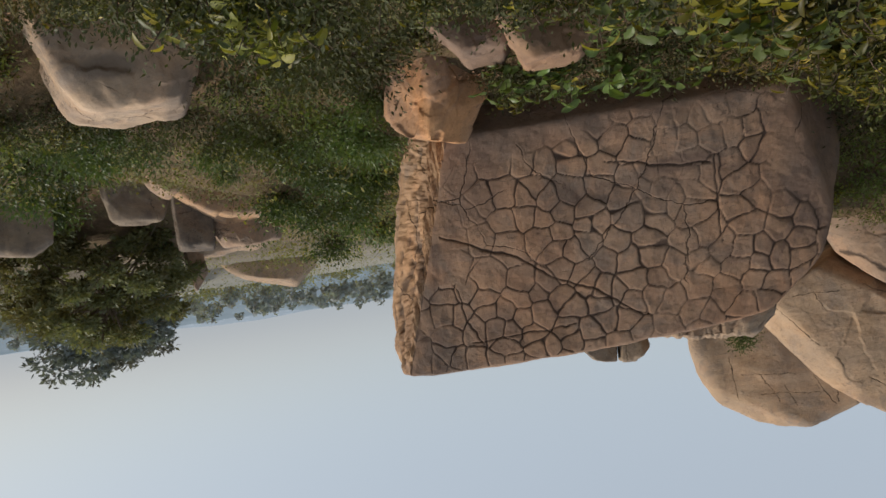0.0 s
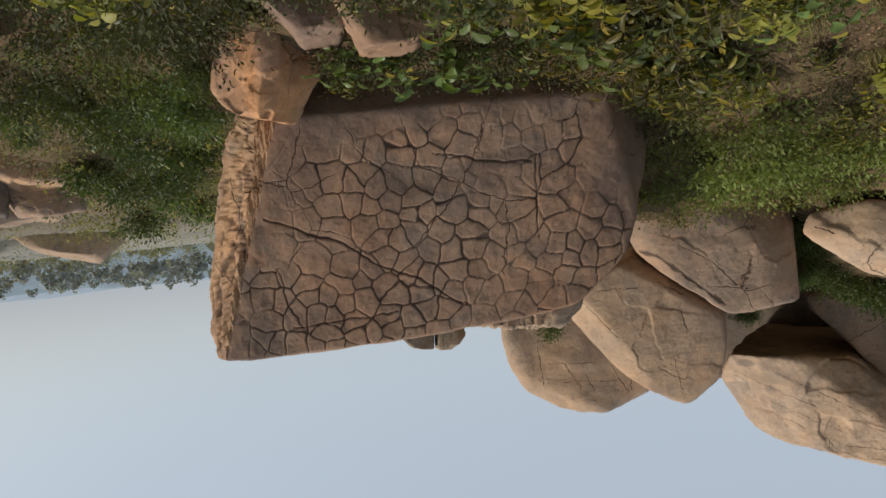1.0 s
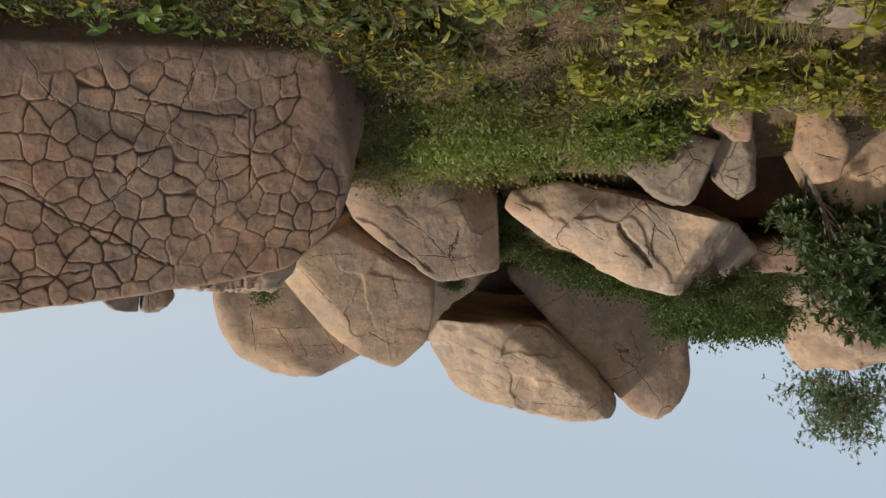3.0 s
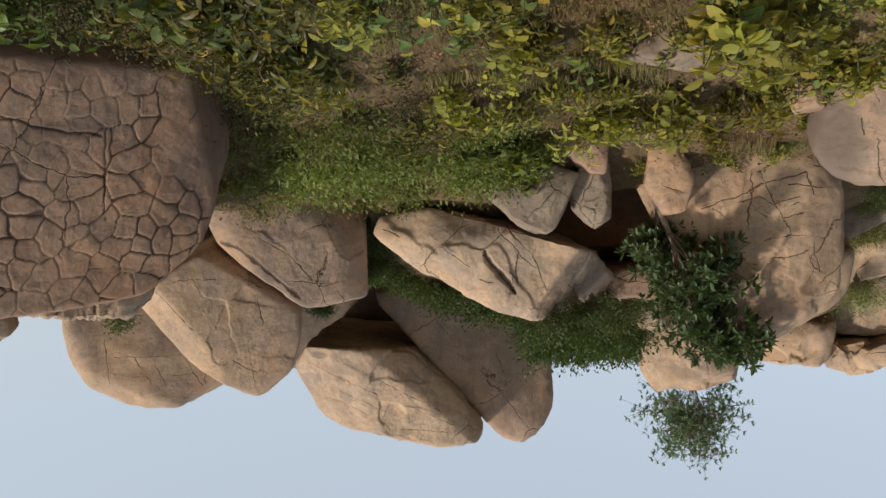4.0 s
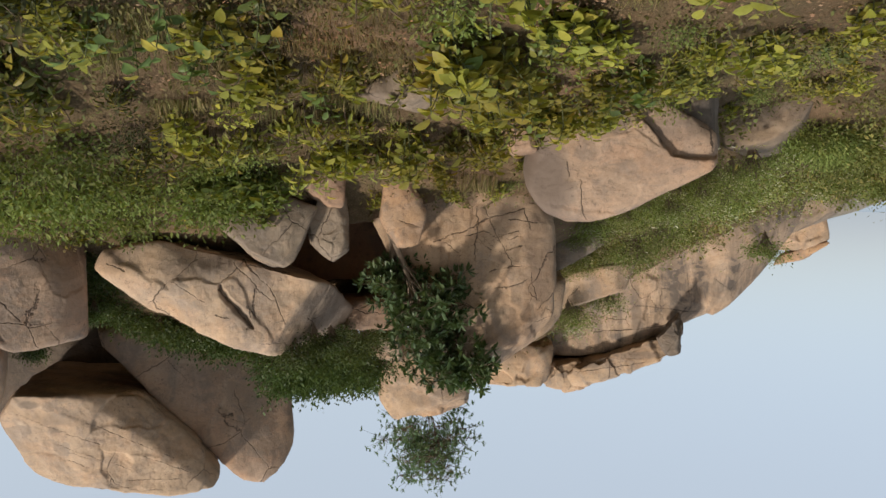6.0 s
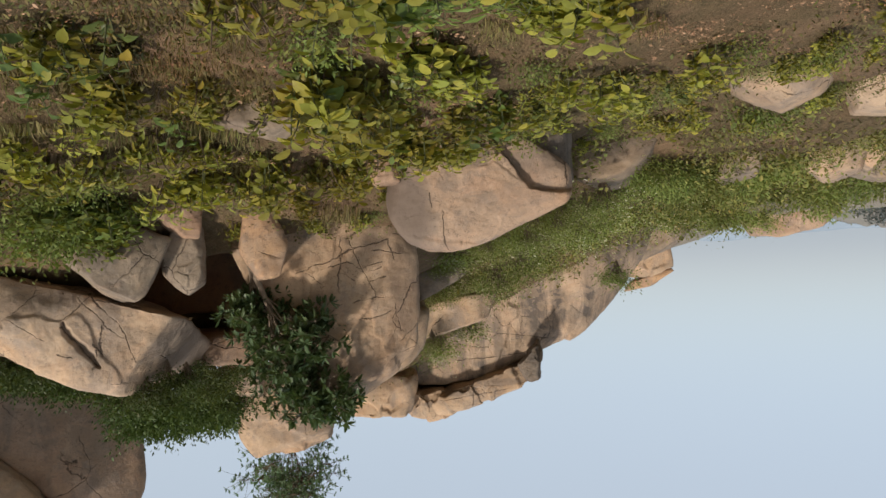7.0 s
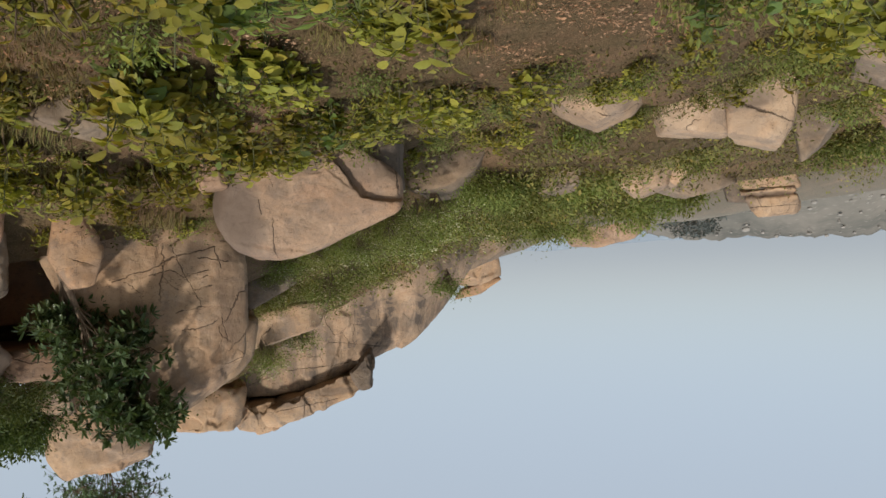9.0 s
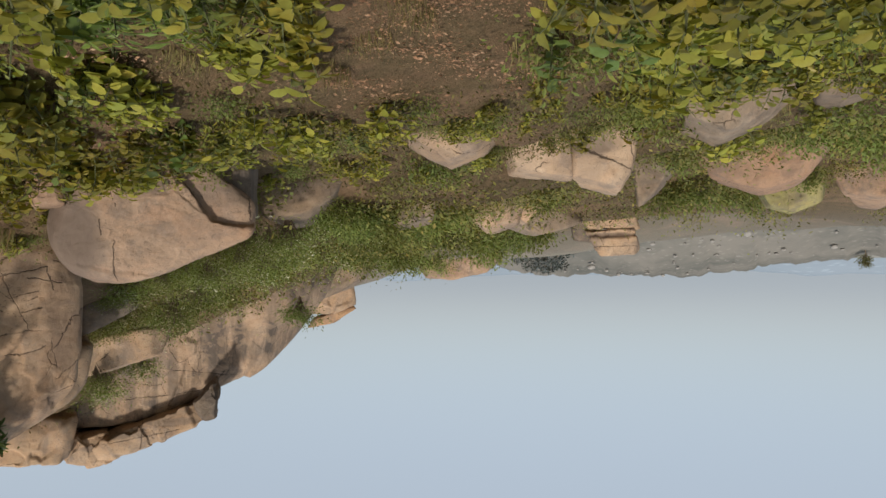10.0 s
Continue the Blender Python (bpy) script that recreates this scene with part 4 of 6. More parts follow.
MARKS_SCRUB = [
    (-5.6, 3.7, 0.21),
    (-4.1, 4.1, 0.44),
    (-3.1, 4.7, 0.49),
    (-5, 5.1, 0.85),
    (-5.2, 7, 1.23),
    (-3.8, 5.7, 0.6),
    (-5.1, 7.4, 1.35),
    (-2.2, 6.2, -0.05),
    (0.8, 6.6, -0.58),
    (1.9, 13.7, -0.75),
    (2.9, 23.8, 0.02),
    (6.1, 13.3, -1.79),
    (-30, -11.4, -1),
    (-22.1, 1.9, 0.64),
    (-13.7, 3.5, 2.05),
    (-11.7, 3.4, 1.66),
    (-11.6, 3.6, 2.17),
    (-18.2, 1.5, 0.88),
    (-9.6, 8.8, 3.33),
    (-9.2, 9.3, 3.5),
]
MARKS_OPEN = [
    (0, 0, 0),
    (2, -2, -0.1),
    (-2, -3, -0.1),
    (4, 2, -0.5),
    (-1.2, 1.2, 0.05),
    (6, -6, -0.6),
    (-5, -8, -0.6),
    (9, 4, -1.2),
    (-45, -20, -6.5),
    (-38, -28, -6),
    (-60, -15, -9),
    (-100, -30, -20),
    (-55, -40, -9),
    (60, 40, -9),
]
MARKS_FAR = [
    (30, 60, -5),
    (0, 70, -3),
    (-60, -40, -9),
    (50, -50, -9),
    (-70, -10, -6),
    (-20, -60, -7),
    (-45, 45, 7),
    (-30, 25, 5),
    (-24, 13, 3),
]
SHRUBS_DOWNHILL = [
    ("bush", 1.13, 8.93, -0.51, 0.80),
    ("bush", 1.62, 10.88, -0.43, 0.90),
    ("bush", 1.84, 9.83, -0.58, 0.80),
    ("bush", 1.47, 12.92, -0.18, 1.10),
    ("bush", 2.77, 14.74, -0.28, 1.20),
    ("bush", 2.02, 9.28, -0.77, 0.70),
    ("bush", 2.51, 16.81, -0.04, 1.30),
    ("bush", 2.75, 10.65, -0.88, 0.80),
    ("bush", 3.62, 10.39, -1.13, 0.80),
    ("bush", 3.68, 9.30, -1.08, 0.80),
    ("bush", 4.61, 9.99, -1.26, 0.90),
    ("bush", 2.29, 15.76, -0.29, 1.20),
    ("bush", 2.98, 23.79, 0.09, 1.60),
    ("bush", 1.25, 9.55, -0.45, 0.80),
    ("bush", 1.45, 11.79, -0.40, 1.00),
    ("bush", 3.37, 19.66, -0.20, 1.20),
    ("bush", 5.37, 24.33, -0.80, 1.40),
    ("bush", 2.40, 10.49, -0.83, 0.60),
    ("bush", 1.77, 9.38, -0.85, 0.80),
    ("bush", 3.07, 12.41, -0.91, 0.55),
    ("bush", 6.38, 14.32, -1.95, 1.30),
    ("bush", 8.72, 17.67, -2.28, 1.60),
    ("bush", 4.43, 10.79, -1.49, 1.00),
    ("bush", 5.71, 11.29, -1.70, 1.20),
]
SHRUBS_DOWNHILL_UPPER = [
    ("bush", 9.25, 19.70, -2.02, 1.60),
]
SHRUBS_BEHIND_BOULDER = [
    ("bush", 0.44, 7.39, -0.55, 0.70),
    ("bush", 0.77, 8.16, -0.54, 0.80),
    ("bush", 0.50, 7.98, -0.19, 0.70),
    ("bush", 0.85, 9.46, -0.24, 0.90),
    ("bush", 0.66, 9.98, 0.03, 0.80),
    ("bush", 0.81, 11.97, 0.32, 1.00),
    ("bush", 1.40, 14.93, 0.38, 1.20),
    ("bush", -3.91, 10.88, 2.94, 0.45),
    ("bush", 1.45, 15.89, 0.04, 1.30),
    ("bush", 0.82, 11.88, -0.13, 1.00),
    ("bush", 0.71, 9.43, -0.27, 0.80),
    ("bush", 1.49, 21.93, 0.29, 1.40),
    ("bush", 0.42, 8.87, -0.01, 0.60),
]
SHRUBS_SPLIT_BLOCKS = [
    ("bush", -7.05, 9.37, 2.55, 0.45),
    ("bush", -7.66, 10.13, 2.87, 0.55),
    ("bush", -8.31, 9.55, 2.81, 0.80),
    ("bush", -8.79, 9.59, 3.21, 0.90),
    ("bush", -8.92, 9.20, 3.21, 0.90),
    ("bush", -9.28, 9.06, 3.52, 1.00),
    ("bush", -9.66, 8.92, 3.64, 1.00),
    ("bush", -9.07, 8.47, 3.29, 0.80),
    ("bush", -7.05, 9.24, 1.95, 0.70),
    ("bush", -7.26, 9.68, 2.30, 0.70),
    ("bush", -6.80, 8.81, 1.73, 0.60),
    ("bush", -6.42, 8.60, 1.68, 0.60),
    ("bush", -8.07, 9.79, 2.53, 0.80),
    ("bush", -7.65, 9.64, 2.25, 0.70),
    ("bush", -8.68, 9.72, 3.07, 0.90),
    ("bush", -9.16, 9.20, 3.40, 1.00),
    ("bush", -8.52, 9.03, 3.19, 0.70),
    ("bush", -9.00, 8.41, 3.26, 0.70),
    ("bush", -6.87, 10.47, 3.08, 0.45),
    ("bush", -6.93, 10.60, 3.12, 0.40),
]
SHRUBS_HOLLOW = [
    ("bush", -8.60, 6.50, 2.88, 0.50),
    ("bush", -8.41, 6.74, 2.98, 0.50),
    ("bush", -7.64, 6.11, 2.87, 0.50),
    ("bush", -7.77, 5.95, 2.90, 0.50),
    ("bush", -7.48, 6.30, 3.00, 0.50),
    ("bush", -9.19, 6.49, 3.05, 0.60),
    ("bush", -9.23, 6.09, 2.97, 0.60),
    ("bush", -9.18, 6.79, 3.26, 0.60),
    ("bush", -9.97, 8.70, 3.79, 1.00),
    ("bush", -10.29, 8.61, 3.91, 1.00),
    ("bush", -10.47, 8.38, 3.90, 1.00),
    ("bush", -10.73, 8.22, 3.93, 1.00),
    ("bush", -10.83, 7.93, 3.86, 1.00),
    ("bush", -10.63, 7.43, 3.61, 0.90),
    ("bush", -10.09, 7.83, 3.54, 0.90),
    ("bush", -9.86, 8.11, 3.54, 0.90),
    ("bush", -9.43, 8.33, 3.45, 0.90),
    ("bush", -9.66, 8.66, 3.53, 1.00),
    ("bush", -10.20, 8.28, 3.70, 1.10),
    ("bush", -10.56, 7.85, 3.62, 1.10),
    ("bush", -10.39, 8.94, 3.99, 0.90),
    ("bush", -10.23, 7.36, 3.41, 0.70),
    ("bush", -9.40, 6.85, 3.14, 0.80),
    ("bush", -10.59, 7.46, 3.70, 0.90),
]
SHRUBS_HOLLOW_UPPER = [
    ("bush", -10.99, 7.82, 4.08, 0.90),
]
SHRUBS_RIDGE_FOOT = [
    ("bush", -9.92, 5.18, 3.60, 0.50),
    ("flower", -13.24, 4.96, 2.77, 0.62),
    ("flower", -13.65, 5.17, 3.20, 0.55),
    ("flower", -13.51, 5.29, 2.67, 0.60),
    ("flower", -13.70, 4.82, 2.55, 0.60),
    ("bush", -12.97, 5.51, 2.75, 0.60),
    ("flower", -10.96, 3.98, 1.78, 0.52),
    ("flower", -12.90, 4.45, 2.11, 0.80),
    ("flower", -15.49, 5.76, 3.46, 1.10),
    ("flower", -11.73, 4.19, 1.89, 0.60),
]
SHRUBS_FLOWERS = [
    ("flower", -10.27, 1.95, 1.09, 0.80),
    ("flower", -9.98, 2.34, 1.44, 0.80),
    ("flower", -11.08, 1.96, 1.32, 0.80),
    ("flower", -10.02, 2.96, 1.63, 0.80),
    ("flower", -11.10, 2.79, 1.76, 0.80),
    ("flower", -12.00, 2.48, 1.65, 0.80),
    ("flower", -10.26, 3.50, 1.77, 0.80),
    ("flower", -11.40, 3.22, 2.01, 0.80),
    ("flower", -9.22, 2.50, 1.42, 0.50),
    ("flower", -9.30, 2.17, 1.30, 0.50),
    ("flower", -9.37, 1.87, 1.16, 0.50),
    ("flower", -9.16, 2.69, 1.57, 0.45),
    ("flower", -9.28, 2.24, 1.49, 0.50),
    ("flower", -9.36, 1.91, 1.34, 0.50),
    ("flower", -13.41, 4.53, 2.63, 0.62),
    ("flower", -13.72, 4.23, 2.55, 0.60),
    ("flower", -13.88, 4.31, 2.47, 0.60),
    ("flower", -10.78, 2.90, 1.05, 1.00),
    ("flower", -11.92, 2.47, 1.27, 1.00),
    ("flower", -11.12, 3.52, 1.32, 0.80),
    ("flower", -13.59, 3.95, 2.01, 1.00),
    ("flower", -14.80, 3.29, 1.87, 1.00),
    ("flower", -16.23, 5.28, 3.15, 1.00),
    ("flower", -12.27, 3.14, 1.55, 0.90),
]
SHRUBS_FLOWERS_UPPER = [
    ("flower", -10.73, 2.22, 0.92, 0.60),
]
SHRUBS_ROUND_BOULDER = [
    ("fine", -12.19, 0.69, 0.42, 0.90),
    ("fine", -13.21, 0.38, 0.14, 1.00),
    ("fine", -11.68, 0.94, 0.77, 0.80),
    ("fine", -12.70, 0.59, 0.71, 0.90),
    ("fine", -11.71, 1.01, 0.03, 0.80),
    ("fine", -12.23, 0.81, 0.33, 0.80),
    ("fine", -13.25, 0.41, 0.05, 0.90),
    ("fine", -11.19, 1.22, 0.50, 0.70),
    ("flower", -10.94, 1.60, 0.95, 0.80),
    ("flower", -11.69, 1.20, 0.70, 0.80),
    ("flower", -12.72, 0.86, 0.49, 0.80),
    ("flower", -12.16, 1.53, 1.17, 0.80),
    ("flower", -13.20, 1.18, 0.91, 0.80),
    ("flower", -15.23, 0.72, 0.77, 0.80),
    ("flower", -9.42, 1.58, 1.10, 0.50),
    ("fine", -26.18, 0.40, 1.26, 1.20),
    ("flower", -13.02, 1.99, 0.81, 1.00),
    ("flower", -15.95, 2.68, 1.42, 1.20),
    ("flower", -17.07, 1.92, 0.93, 1.30),
    ("flower", -17.13, 1.21, 0.69, 1.30),
    ("fine", -19.98, 2.67, 2.29, 1.00),
    ("fine", -22.15, 1.26, 0.99, 1.60),
    ("fine", -24.18, 0.36, 0.81, 1.60),
    ("fine", -16.16, 0.68, 0.57, 1.20),
]
SHRUBS_ROUND_BOULDER_UPPER = [
    ("fine", -18.17, 0.26, 0.49, 1.20),
    ("fine", -13.64, 0.66, 0.45, 1.00),
]
SHRUBS_THICKET = [
    ("fine", -15.25, -0.14, 0.18, 1.00),
    ("fine", -30.19, -0.29, 0.83, 1.60),
    ("fine", -34.17, -1.17, 0.69, 1.50),
    ("fine", -31.98, -3.61, 0.19, 1.80),
    ("fine", -29.91, -3.91, -0.18, 1.80),
    ("fine", -27.85, -4.15, -0.24, 1.60),
    ("fine", -20.15, -0.85, 0.29, 1.60),
    ("fine", -24.07, -2.21, 0.07, 1.80),
    ("fine", -17.12, -0.97, 0.07, 1.10),
    ("fine", -23.83, -3.90, -0.37, 1.60),
    ("fine", -14.11, -0.61, -0.08, 1.00),
    ("fine", -15.02, -1.50, -0.39, 1.00),
    ("fine", -15.86, -2.72, -0.49, 1.00),
    ("fine", -17.20, -5.68, -0.51, 1.40),
    ("fine", -16.98, -6.23, -0.71, 1.30),
    ("fine", -12.36, -4.26, -0.40, 0.80),
    ("fine", -20.33, -8.65, -0.86, 1.50),
    ("fine", -11.15, -5.65, -0.85, 1.00),
    ("fine", -11.31, -6.40, -0.94, 1.20),
    ("fine", -11.95, -7.30, -0.98, 1.20),
    ("fine", -19.25, -8.62, -0.81, 1.20),
    ("fine", -16.94, -8.71, -1.00, 1.00),
]
SHRUBS = SHRUBS_DOWNHILL + SHRUBS_DOWNHILL_UPPER + SHRUBS_BEHIND_BOULDER + SHRUBS_SPLIT_BLOCKS + SHRUBS_HOLLOW + SHRUBS_HOLLOW_UPPER + SHRUBS_RIDGE_FOOT + SHRUBS_FLOWERS + SHRUBS_FLOWERS_UPPER + SHRUBS_ROUND_BOULDER + SHRUBS_ROUND_BOULDER_UPPER + SHRUBS_THICKET
marks = np.array([(x, y, z - 0.1, 0.35 if x < -6.5 and 5.5 < y < 12 else 3.0) for _, x, y, z, s in SHRUBS if s > 0.5] + [(x, y, z - 0.22, 0.3) for x, y, z in MARKS_WEEDS + MARKS_SCRUB] + [(x, y, z, 0.3) for x, y, z in MARKS_OPEN + MARKS_FAR] + [(x, y, z - 0.06, 0.25) for x, y, z in FEET], float)


def ground_height(x, y):
    """Height of the slope: it follows the feet of the boulders and falls away to the plain."""
    x, y = np.asarray(x, float), np.asarray(y, float)
    top = bottom = 0.0
    for mx, my, mz, soft in marks:
        far = math.hypot(mx, my)
        w = 1.0 / ((x - mx) ** 2 + (y - my) ** 2 + soft + 0.004 * far * far) ** 1.7
        top = top + w * mz
        bottom = bottom + w
    z = top / bottom
    z = z - 1.8 * np.exp(-(((x + 9.2) / 1.3) ** 2 + ((y - 6.85) / 1.3) ** 2) ** 2)       # hollow between two boulders
    r = np.hypot(x, y)
    fall = np.clip((r - 70) / 260, 0, 1)
    z = z * (1 - fall) + fall * -42.0
    p = np.stack([x, y, 0 * x], -1).reshape(-1, 3)
    z = z + (0.07 * fractal(p * 0.9, 4)).reshape(x.shape) * np.clip(r / 3, 0, 1)
    return z


def build_ground():
    rings = [0.0] + [0.35 * 1.045 ** k for k in range(215)]
    rings = [r for r in rings if r < 4500] + [4700.0]
    spokes = 360
    ang = np.linspace(0, 2 * np.pi, spokes, endpoint=False)
    rr = np.array(rings[1:])
    x = np.outer(rr, np.cos(ang))
    y = np.outer(rr, np.sin(ang))
    z = ground_height(x, y)
    verts = np.vstack([[0, 0, float(ground_height(np.array([0.0]), np.array([0.0]))[0])], np.stack([x, y, z], -1).reshape(-1, 3)])
    faces = [[0, 1 + k, 1 + (k + 1) % spokes] for k in range(spokes)]
    for i in range(len(rr) - 1):
        for k in range(spokes):
            b, c = 1 + i * spokes, 1 + (i + 1) * spokes
            faces.append([b + k, c + k, c + (k + 1) % spokes, b + (k + 1) % spokes])
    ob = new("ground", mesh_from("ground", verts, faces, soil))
    tagged(ob, "sloping ground of brown soil and dry weeds", "ground", kind="structure")


build_ground()


def hill(name, label, material, azimuths, distance, heights, depth, grain, seed):
    """A far ridge as a solid mound: its crest runs over the given azimuths (degrees from +y, to the left) at the given angles of height."""
    n = 220
    az = np.radians(np.linspace(azimuths[0], azimuths[-1], n))
    crest = np.interp(np.degrees(az), azimuths, heights)
    rows, verts = 14, []
    bumps = fractal(np.stack([np.degrees(az) * grain, 0 * az + seed, 0 * az], 1), 5, 0.55)
    for j in range(rows):
        s = j / (rows - 1)
        dist = distance + depth * (s - 0.5)
        lift = math.sin(math.pi * s) ** 0.8
        z = -45 + lift * (45 + 1.6 + distance * np.tan(np.radians(crest + 0.12 * bumps)))
        verts.append(np.stack([-np.sin(az) * dist, np.cos(az) * dist, z], 1))
    v = np.vstack(verts)
    v[:, 2] += 0.004 * distance * fractal(v * (8.0 / distance) + seed, 4) * np.repeat(np.sin(np.pi * np.linspace(0, 1, rows)), n)
    faces = [[j * n + i, j * n + i + 1, (j + 1) * n + i + 1, (j + 1) * n + i] for j in range(rows - 1) for i in range(n - 1)]
    tagged(new(name, mesh_from(name, v, faces, material)), label, "hill", kind="structure")


HILL = ([94, 96, 99, 103, 109, 112, 116, 121, 130, 140, 150], 420, [-2.0, -0.85, -0.05, 0.1, 0.2, -0.35, -0.95, -1.3, -1.4, -1.6, -2.5])
hill("hill_boulders", "hillside strewn with pale boulders, haze in its colour", hill_near, *HILL, 300, 2.6, 3.0)
hill("hill_ridge", "wooded ridge, haze put into its pale blue colour", hill_far, [-75, -60, -45, -30, -20, -12, -5, 5, 20, 40], 1500, [-0.9, -0.8, -0.6, -0.5, -0.2, 0.0, 0.3, 0.6, 0.5, 0.2], 700, 0.5, 11.0)
hill("hill_ridge_dim", "dim ridge near the horizon, mist put into its colour", hill_mist, [-90, -60, -30, -15, 0, 20, 60, 90, 120, 150, 180], 2600, [-0.4, -0.3, -0.1, 0.0, 0.2, 0.4, 0.3, 0.2, -0.3, -0.4, -0.3], 900, 0.3, 21.0)


def hill_rocks(count, seed):
    """Pale boulders strewn over the hazy hillside, each a rough many-sided lump."""
    rng = np.random.RandomState(seed)
    d, f = sphere(2)
    verts, faces = [], []
    for k in range(count):
        turn, up = rng.uniform(97, 128), rng.uniform(0.12, 0.40)
        lift = math.sin(math.pi * up) ** 0.8
        dist = HILL[1] + 300 * (up - 0.5)
        z = -45 + lift * (45 + 1.6 + HILL[1] * math.tan(radians(np.interp(turn, HILL[0], HILL[2]))))
        size = rng.uniform(0.35, 0.95) * (2.0 if rng.rand() < 0.1 else 1.0)
        p = d * (size * np.array([1.25, 1.0, rng.uniform(0.55, 0.95)])) * (1 + 0.22 * fractal(d * 1.4 + k, 3))[:, None]
        verts.append(p + np.array([-math.sin(radians(turn)) * dist, math.cos(radians(turn)) * dist, z + 0.2 * size]))
        faces.append(f + k * len(d))
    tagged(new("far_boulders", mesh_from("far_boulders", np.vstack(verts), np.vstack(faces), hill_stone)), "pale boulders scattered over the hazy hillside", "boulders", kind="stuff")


hill_rocks(130, 31)


# ---------------------------------------------------------------- plants
def leaf_shape(kind):
    """Outline of a leaf along +y, one unit long, folded along its midrib: verts and faces."""
    if kind in ("broad", "curl", "lance"):
        wide, cup, droop = {"broad": (0.29, 0.09, 0.14), "curl": (0.17, 0.10, 0.30), "lance": (0.17, 0.04, 0.10)}[kind]
        v, f = [(0, 0, 0)], []
        for t, w in ((0.16, 0.68), (0.48, 1.0), (0.80, 0.76)):
            v += [(-wide * w, t, cup * w - droop * t * t), (0, t, -droop * t * t), (wide * w, t, cup * w - droop * t * t)]
        v.append((0, 1, -droop * 1.15))
        f = [(0, 2, 1), (0, 3, 2), (1, 2, 5, 4), (2, 3, 6, 5), (4, 5, 8, 7), (5, 6, 9, 8), (7, 8, 10), (8, 9, 10)]
    elif kind == "long":
        v = [(0, 0, 0), (0.10, 0.45, 0.03), (0, 1, -0.06), (-0.10, 0.45, 0.03)]
        f = [(0, 1, 2), (0, 2, 3)]
    else:
        v = [(0, 0, 0), (0.23, 0.45, 0.05), (0, 1, 0), (-0.23, 0.45, 0.05)]
        f = [(0, 1, 2), (0, 2, 3)]
    return np.array(v, float), f


class Cloud:
    """Collects many leaves or twigs into one mesh."""

    def __init__(self):
        self.v, self.f, self.n = [], [], 0

    def add(self, v, f):
        self.v.append(v)
        self.f += [tuple(i + self.n for i in q) for q in f]
        self.n += len(v)

    def leaf(self, kind, at, way, length, spin=0.0):
        v, f = LEAVES[kind]
        y = Vector(way).normalized()
        x = y.cross(Vector((0, 0, 1)))
        x = x.normalized() if x.length > 1e-3 else Vector((1, 0, 0))
        z = x.cross(y)
        m = np.array([x, y, z])
        c, s = math.cos(spin), math.sin(spin)
        turn = np.array([[c, 0, s], [0, 1, 0], [-s, 0, c]])
        self.add((v * length) @ turn @ m + np.array(at), f)

    def tube(self, points, radii, sides=5):
        pts = [Vector(p) for p in points]
        base = []
        for i, p in enumerate(pts):
            t = (pts[min(i + 1, len(pts) - 1)] - pts[max(i - 1, 0)]).normalized()
            u = t.cross(Vector((0.3, 1, 0.1))).normalized()
            w = t.cross(u)
            for k in range(sides):
                a = 2 * math.pi * k / sides
                base.append(p + (u * math.cos(a) + w * math.sin(a)) * radii[i])
        f = []
        for i in range(len(pts) - 1):
            for k in range(sides):
                f.append((i * sides + k, i * sides + (k + 1) % sides, (i + 1) * sides + (k + 1) % sides, (i + 1) * sides + k))
        self.add(np.array([tuple(q) for q in base]), f)

    def mesh(self, name, material, smooth=False):
        return mesh_from(name, np.vstack(self.v), self.f, material, smooth)


LEAVES = {k: leaf_shape(k) for k in ("broad", "curl", "lance", "long", "small")}


def part(name, me, parent, label=""):
    ob = new(name, me)
    ob.parent = parent
    if label:
        tagged(ob, label)
    return ob


def make_plant(name, seed, stems, height, spread, leaf, size, per_stem, material, stem_material, droop=0.3, gold=0, whorl=2):
    """A low plant: leaning stems with leaves in turns along them."""
    rng = random.Random(seed)
    leaves, sticks, golds = Cloud(), Cloud(), Cloud()
    for _ in range(stems):
        a = rng.uniform(0, 2 * math.pi)
        lean = spread * math.sqrt(rng.random())
        h = height * rng.uniform(0.55, 1.0)
        base = Vector((math.cos(a), math.sin(a), 0)) * lean * 0.35
        tip = Vector((math.cos(a) * lean, math.sin(a) * lean, h))
        bend = Vector((rng.uniform(-0.05, 0.05), rng.uniform(-0.05, 0.05), 0.12 * h))
        line = [base.lerp(tip, t) + bend * math.sin(math.pi * t) for t in (0, 0.25, 0.5, 0.75, 1)]
        line[0].z = -0.25
        sticks.tube(line, [0.007, 0.006, 0.005, 0.004, 0.002], 4)
        b = rng.uniform(0, 6)
        for k in range(per_stem):
            t = 0.12 + 0.88 * (k + rng.random()) / per_stem
            i = min(3, int(t * 4))
            at = line[i].lerp(line[i + 1], t * 4 - i)
            for w in range(whorl):
                b += 2.4 if whorl == 1 else math.pi * 2 / whorl
                way = Vector((math.cos(b), math.sin(b), rng.uniform(-droop, 0.55)))
                where = golds if rng.random() < gold else leaves
                where.leaf(leaf, at + way.normalized() * 0.012, way, size * rng.uniform(0.55, 1.15) * (1.1 - 0.3 * t), rng.uniform(-0.7, 0.7))
            b += 1.3
    root = new(name)
    part("stalk", sticks.mesh("stalk", stem_material), root)
    part("foliage", leaves.mesh("foliage", material, leaf in ("broad", "curl")), root)
    if golds.n:
        part("faded_foliage", golds.mesh("faded_foliage", leaf_gold), root, "fading yellow leaves")
    return root


